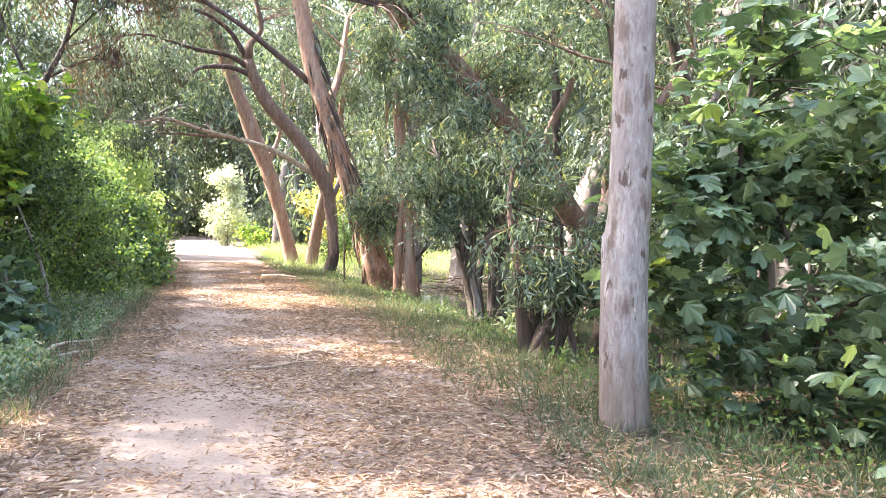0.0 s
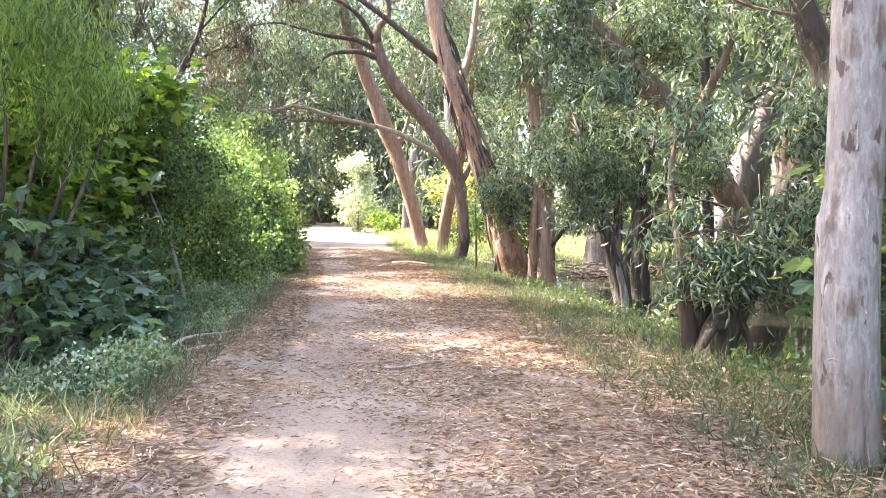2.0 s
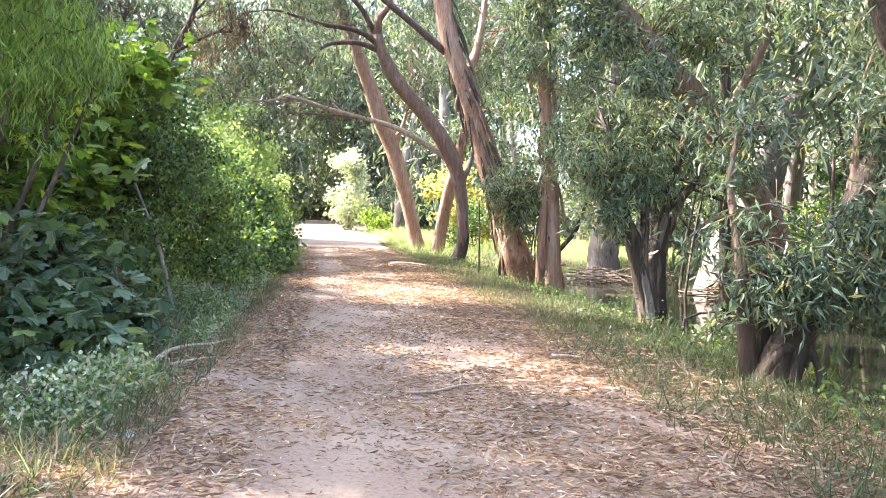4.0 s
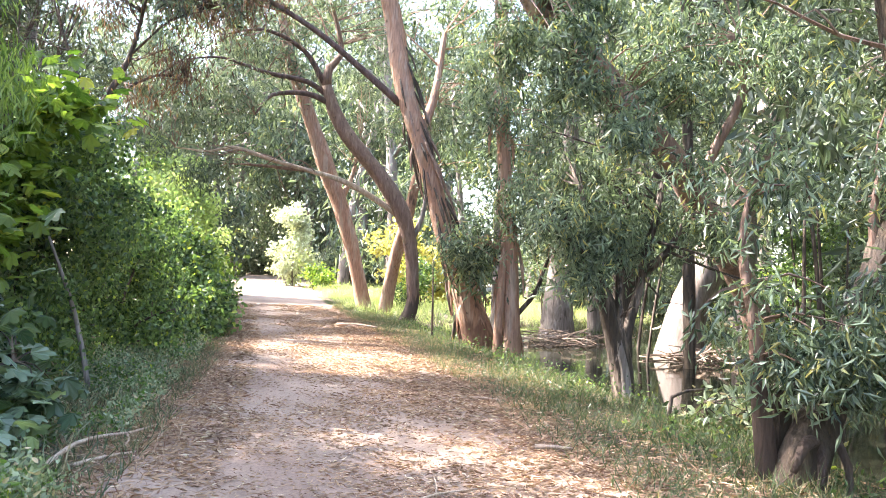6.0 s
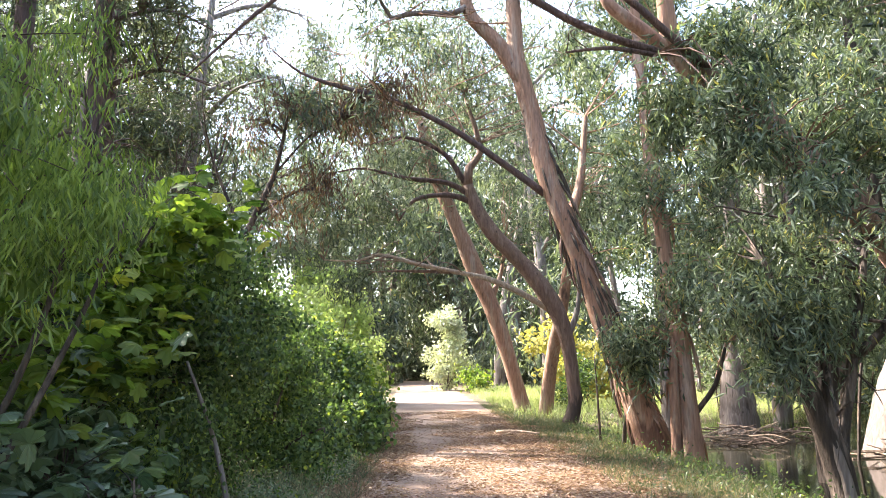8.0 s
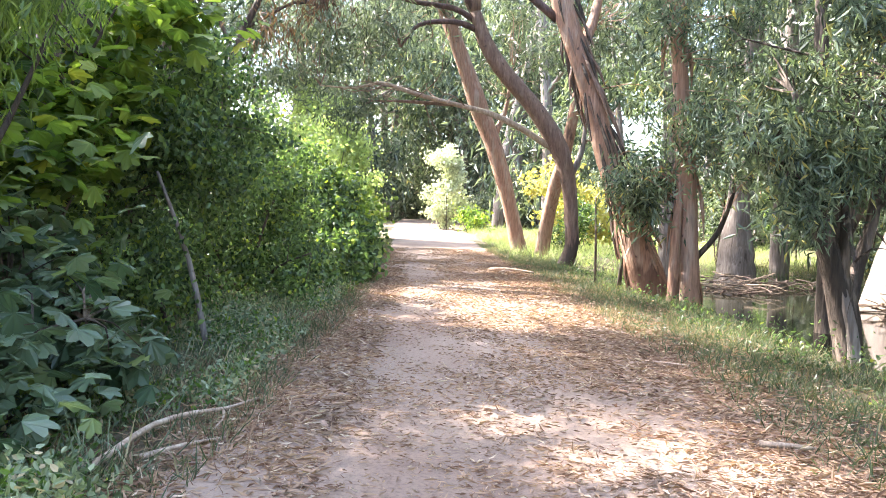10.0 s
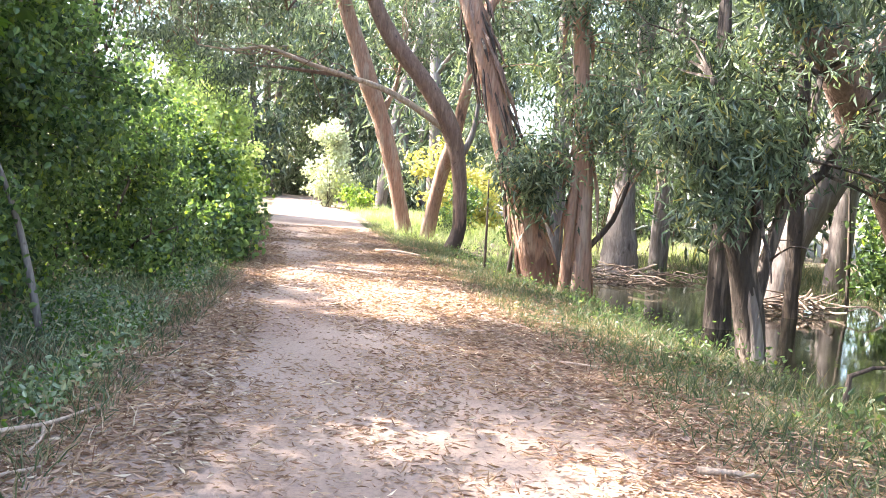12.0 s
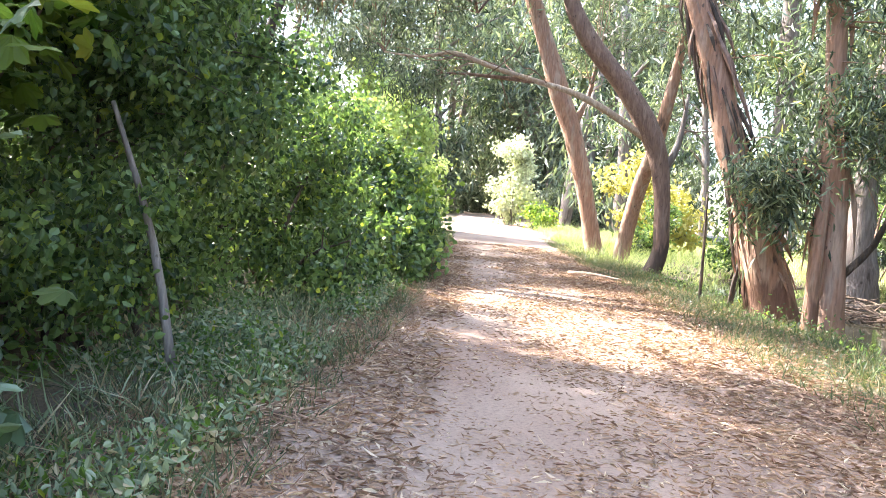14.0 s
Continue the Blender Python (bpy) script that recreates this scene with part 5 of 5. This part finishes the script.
def grass(name, label, seed, n, y0, y1, x_of, length, material=None, falloff=1.6, lean=0.55, thin=-0.5):
    rng = np.random.default_rng(seed)
    x, y = scatter(rng, n, y0, y1, x_of, falloff)
    tuft = np.sin(x * 5 + 2 * np.sin(y * 3)) * np.sin(y * 4.1 + x) + rng.normal(0, 0.5, n)
    keep = tuft > thin
    tall = np.clip(0.75 + 0.35 * tuft[keep], 0.45, 1.5)[:, None, None]
    p = ground_points(x[keep], y[keep], -0.01)
    w = rng.normal(0, lean, (len(p), 3))
    w[:, 2] = 1
    v, t = leaves(rng, BLADE, p, w, length * tall, 0.009 * (length / 0.22) ** 0.5)
    tagged(part(name, v, t, material or M_GRASS), label, "grass", kind="stuff")


right = lambda y, u: path_right(y) - 0.12 + 2.3 * u ** 0.8
left = lambda y, u: path_left(y) + 0.1 - 1.3 * u ** 1.2
grass("grass", "green and straw-dry grass on the bank above the pond", 71, 72000, 0.0, 42, right, 0.21, None, 1.6, 0.85)
grass("grass", "thin grass mixed with weeds along the verge", 72, 40000, 0.0, 45, left, 0.2, None, 1.6, 0.85)
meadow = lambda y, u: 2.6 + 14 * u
grass("sunlit_meadow_grass", "meadow grass beyond the trees, sunlight painted as pale green", 73, 30000, 34, 66, meadow, 0.55, M_MEADOW_SUN, 1.0)

grass("bank_grass", "rank grass and herbs on the far pond bank", 70, 26000, 9, 36, lambda y, u: 10.6 + 8 * u, 0.5, M_GRASS, 1.0)


def weeds(name, label, seed, n, y0, y1, x_of, length, top, material):
    rng = np.random.default_rng(seed)
    x, y = scatter(rng, n, y0, y1, x_of, 1.5)
    clump = np.sin(x * 3.1 + 1.3 * y) + np.sin(y * 2.3 - x) + rng.normal(0, 0.5, n)
    keep = clump > 0.0
    z = rng.uniform(0.02, 1, keep.sum()) ** 1.3 * top * np.clip(0.35 + 0.5 * clump[keep], 0.3, 1.7)
    p = ground_points(x[keep], y[keep], z)
    w = unit(rng.normal(size=(len(p), 3))) + (0, 0, 0.15)
    v, t = leaves(rng, OVAL, p, w, length, length * 0.5)
    tagged(part(name, v, t, material), label, "plants", kind="stuff")


weeds("weeds", "leafy green weeds along the foot of the climbers", 74, 90000, 6, 42, lambda y, u: path_left(y) - 0.12 - 1.5 * u, 0.05, 0.26, M_WEED)
weeds("weeds", "low dark green herbs between the verge weeds", 66, 40000, 6, 36, lambda y, u: path_left(y) - 0.2 - 1.6 * u, 0.05, 0.2, M_MID)
grass("verge_grass", "long bluish-green grass arching over the weedy verge", 64, 17000, 5, 36, lambda y, u: path_left(y) - 0.25 - 1.5 * u, 0.27, M_WEED, 1.5, 0.95, 0.25)
grass("dry_grass", "straw-brown dry grass thinning into the leaf drift", 65, 42000, 3, 36, lambda y, u: path_left(y) + 0.3 - 1.25 * u, 0.14, M_LITTER, 1.5, 1.2)
weeds("undergrowth", "dark leafy undergrowth beneath the hedge", 68, 30000, 6, 34, lambda y, u: -3.0 - 5.4 * u, 0.1, 0.5, M_VINE)
weeds("weeds", "leafy weeds on the pond bank", 75, 9000, 6, 30, lambda y, u: path_right(y) + 0.9 + 1.7 * u, 0.06, 0.3, M_VINE)


def litter(name, label, seed, n, y0, y1, x_of, length, falloff, bare=True):
    rng = np.random.default_rng(seed)
    x, y = scatter(rng, n, y0, y1, x_of, falloff)
    patch = 0.5 * np.sin(x * 2.1 + y * 0.7) + 0.5 * np.sin(y * 1.9 - x * 1.4) + 0.4 * np.sin(x * 7 + y * 5) + rng.normal(0, 0.6, n)
    worn = 1.5 * np.exp(-(((x + 0.45) / 0.5) ** 2)) + 0.5 * np.exp(-(((x - 0.95) / 0.3) ** 2)) if bare else 0
    keep = patch - worn > -0.75
    p = ground_points(x[keep], y[keep], 0.032 + rng.uniform(0, 0.012, keep.sum()))
    w = rng.normal(size=(len(p), 3)) * (1, 1, 0.10)
    v, t = leaves(rng, LANCE, p, w, length, length * 0.2)
    low = v[:, 2] < gz(v[:, 0], v[:, 1]) + 0.03
    v[low, 2] = gz(v[low, 0], v[low, 1]) + 0.034
    tagged(part(name, v, t, M_LITTER), label, "leaves", kind="stuff")


across = lambda y, u: path_left(y) - 0.25 + (path_right(y) - path_left(y) + 0.5) * u
litter("fallen_leaves", "tan and brown fallen gum leaves strewn over the path", 76, 125000, 1.0, 38, across, 0.07, 1.7)
litter("leaf_fragments", "crumbs of dry leaf and bark on the path", 79, 46000, 3.0, 26, across, 0.04, 1.5, False)
litter("fallen_leaves", "drift of pale fallen leaves at the path's edge", 77, 22000, 0.0, 30, lambda y, u: path_right(y) - 1.1 + 1.5 * u, 0.095, 1.5, False)
litter("fallen_leaves", "leaf drift along the grassy verge", 69, 18000, 1.0, 30, lambda y, u: path_left(y) - 0.4 + 1.1 * u, 0.095, 1.5, False)
litter("fallen_leaves", "scattered dry leaves caught in the bank grass", 63, 20000, 0.0, 30, lambda y, u: path_right(y) - 0.3 + 1.7 * u ** 1.6, 0.09, 1.5, False)
litter("fallen_leaves", "brown leaf litter under the fig and bank", 78, 14000, 0.0, 12, lambda y, u: 2.2 + 4.5 * u, 0.1, 1.2, False)


# ---- sticks ----
def stick(label, points, radius, seed, side=()):
    base = points[0]
    top = thing("fallen_stick", (base[0], base[1], float(gz(base[0], base[1])) + 0.03), label, "stick")
    pts = [(x, y, float(gz(x, y)) + 0.03 + radius + h) for x, y, h in points]
    part("stem", *tube(pts, np.linspace(radius, radius * 0.45, len(pts)), 7, 0.12, 0.1, seed), B_STICK, top, smooth=True)
    for k, s in enumerate(side):
        q = [(x, y, float(gz(x, y)) + 0.03 + radius * 0.5 + h) for x, y, h in s]
        part("side_twig", *tube(q, np.linspace(radius * 0.6, radius * 0.2, len(q)), 6, 0.1, 0.1, seed + 5 + k), B_STICK, top, smooth=True)


stick("forked dry stick lying across the path", [(0.03, 10.93, 0), (0.23, 10.91, 0.01), (0.46, 11.08, 0.02), (0.78, 11.26, 0.0)], 0.014, 81, [[(0.46, 11.08, 0.01), (0.5, 11.25, 0.04), (0.52, 11.42, 0.05)], [(0.23, 10.91, 0.01), (0.36, 11.05, 0.02)]])
stick("long pale curved stick at the grassy edge", [(-2.02, 11.8, 0.0), (-1.98, 12.0, 0.03), (-1.92, 12.45, 0.05), (-1.79, 12.77, 0.04), (-1.64, 12.93, 0.03), (-1.5, 13.33, 0.01)], 0.02, 82, [[(-1.64, 12.93, 0.03), (-1.6, 12.75, 0.02), (-1.62, 12.55, 0.0)], [(-1.95, 12.2, 0.03), (-2.02, 12.0, 0.02), (-2.1, 11.85, 0.0)]])
stick("thin pale stick beside a longer one", [(-1.85, 12.03, 0.0), (-1.68, 12.23, 0.01), (-1.5, 12.43, 0.0)], 0.014, 83)
stick("dead branch and bark on the path's far edge", [(1.3, 27.0, 0.02), (1.7, 26.5, 0.06), (2.2, 26.0, 0.03)], 0.04, 84, [[(1.6, 26.6, 0.04), (1.4, 26.1, 0.02)]])
stick("curl of fallen bark on the leaves", [(1.6, 12.48, 0.0), (1.75, 12.42, 0.01), (1.9, 12.4, 0.0)], 0.022, 85)
stick("short dark twig on the leaves", [(1.7, 15.2, 0.0), (1.9, 15.05, 0.01), (2.05, 15.0, 0.0)], 0.014, 86)


def stick_pile(label, x, y, wide, n, seed):
    rng = np.random.default_rng(seed)
    top = thing("driftwood_pile", (x, y, -0.34), label, "sticks")
    for k in range(n):
        a = rng.uniform(0, 6.28)
        c = np.array((x, y, -0.31)) + rng.normal(0, 1, 3) * (wide * 0.28, wide * 0.18, 0.0)
        c[2] += abs(rng.normal(0, 0.17)) * math.exp(-((c[0] - x) / (0.4 * wide)) ** 2)
        d = np.array((math.cos(a), math.sin(a) * 0.8, rng.normal(0, 0.16))) * rng.uniform(0.2, 0.8) * 0.9
        part("stick", *tube([c - d, c + rng.normal(0, 0.06, 3), c + d], [0.022, 0.019, 0.008], 5, 0.3, 0.1, seed + k), B_HEAP if k % 4 else B_STICK, top)


stick_pile("heap of bleached sticks against the pale trunk in the pond", 9.3, 23.1, 2.4, 56, 91)
stick_pile("heap of bleached sticks on the far pond bank", 8.5, 29.4, 4.2, 56, 92)
stick_pile("floating dead branches in the pond", 7.4, 26.8, 2.0, 24, 93)


def stake(x, y, height, radius, lean, seed, bark=B_DARK):
    z = float(gz(x, y))
    top = thing("sapling", (x, y, z), "thin bare sapling stem at the water's edge", "sapling")
    part("stem", *tube([(x, y, z - 0.1), (x + lean * 0.4, y, z + height * 0.5), (x + lean, y, z + height)], [radius, radius * 0.8, radius * 0.5], 6, 0.3, 0.08, seed), bark, top, smooth=True)


stake(3.3, 24.6, 1.9, 0.03, -0.05, 94)
stake(3.75, 24.4, 0.9, 0.05, 0.1, 95)
stake(5.4, 12.5, 2.6, 0.05, 0.5, 96)
rng = np.random.default_rng(8)
for k in range(16):
    stake(rng.uniform(7.5, 14), rng.uniform(13, 27), rng.uniform(2.5, 5), rng.uniform(0.03, 0.06), rng.uniform(-0.6, 0.6), 300 + k)
stake(-2.42, 15.6, 1.7, 0.032, -0.52, 97, B_GREY)
stake(-4.0, 11.0, 2.2, 0.03, -0.3, 98)
shrub("flower_tuft", "low tuft of small whitish flowers in the verge grass", (-2.4, 10.5, -0.05), [(-2.4, 10.5, 0.12, 0.3, 0.22, 0.1, 30)], M_SILVER, 46, OVAL, 0.035, 0.03, 16, 0.05, -0.4, 3)


def paper_scrap(x, y, size, seed):
    rng = np.random.default_rng(seed)
    k = 7
    g = np.linspace(-size / 2, size / 2, k)
    v, tr = sheet(g, g * 0.7, lambda a, b: 0.0 * a)
    v = v + rng.normal(0, size * 0.035, v.shape)
    v[:, 2] = np.abs(v[:, 2]) * 1.3
    m, n, l, bs = nodes_of("weathered_paper")
    c = ramp(n, [(0.35, (0.26, 0.26, 0.30)), (0.65, (0.42, 0.42, 0.46))])
    l.new(noise_node(n, l, 22.0, 4.0).outputs[0], c.inputs[0])
    l.new(c.outputs[0], bs.inputs["Base Color"])
    bs.inputs["Roughness"].default_value = 0.8
    ob = part("paper_scrap", v, tr, m)
    ob.location = (x, y, float(gz(x, y)) + 0.035)
    tagged(ob, "crumpled greyish paper scrap on the fallen leaves", "paper")


paper_scrap(-1.72, 9.85, 0.13, 99)
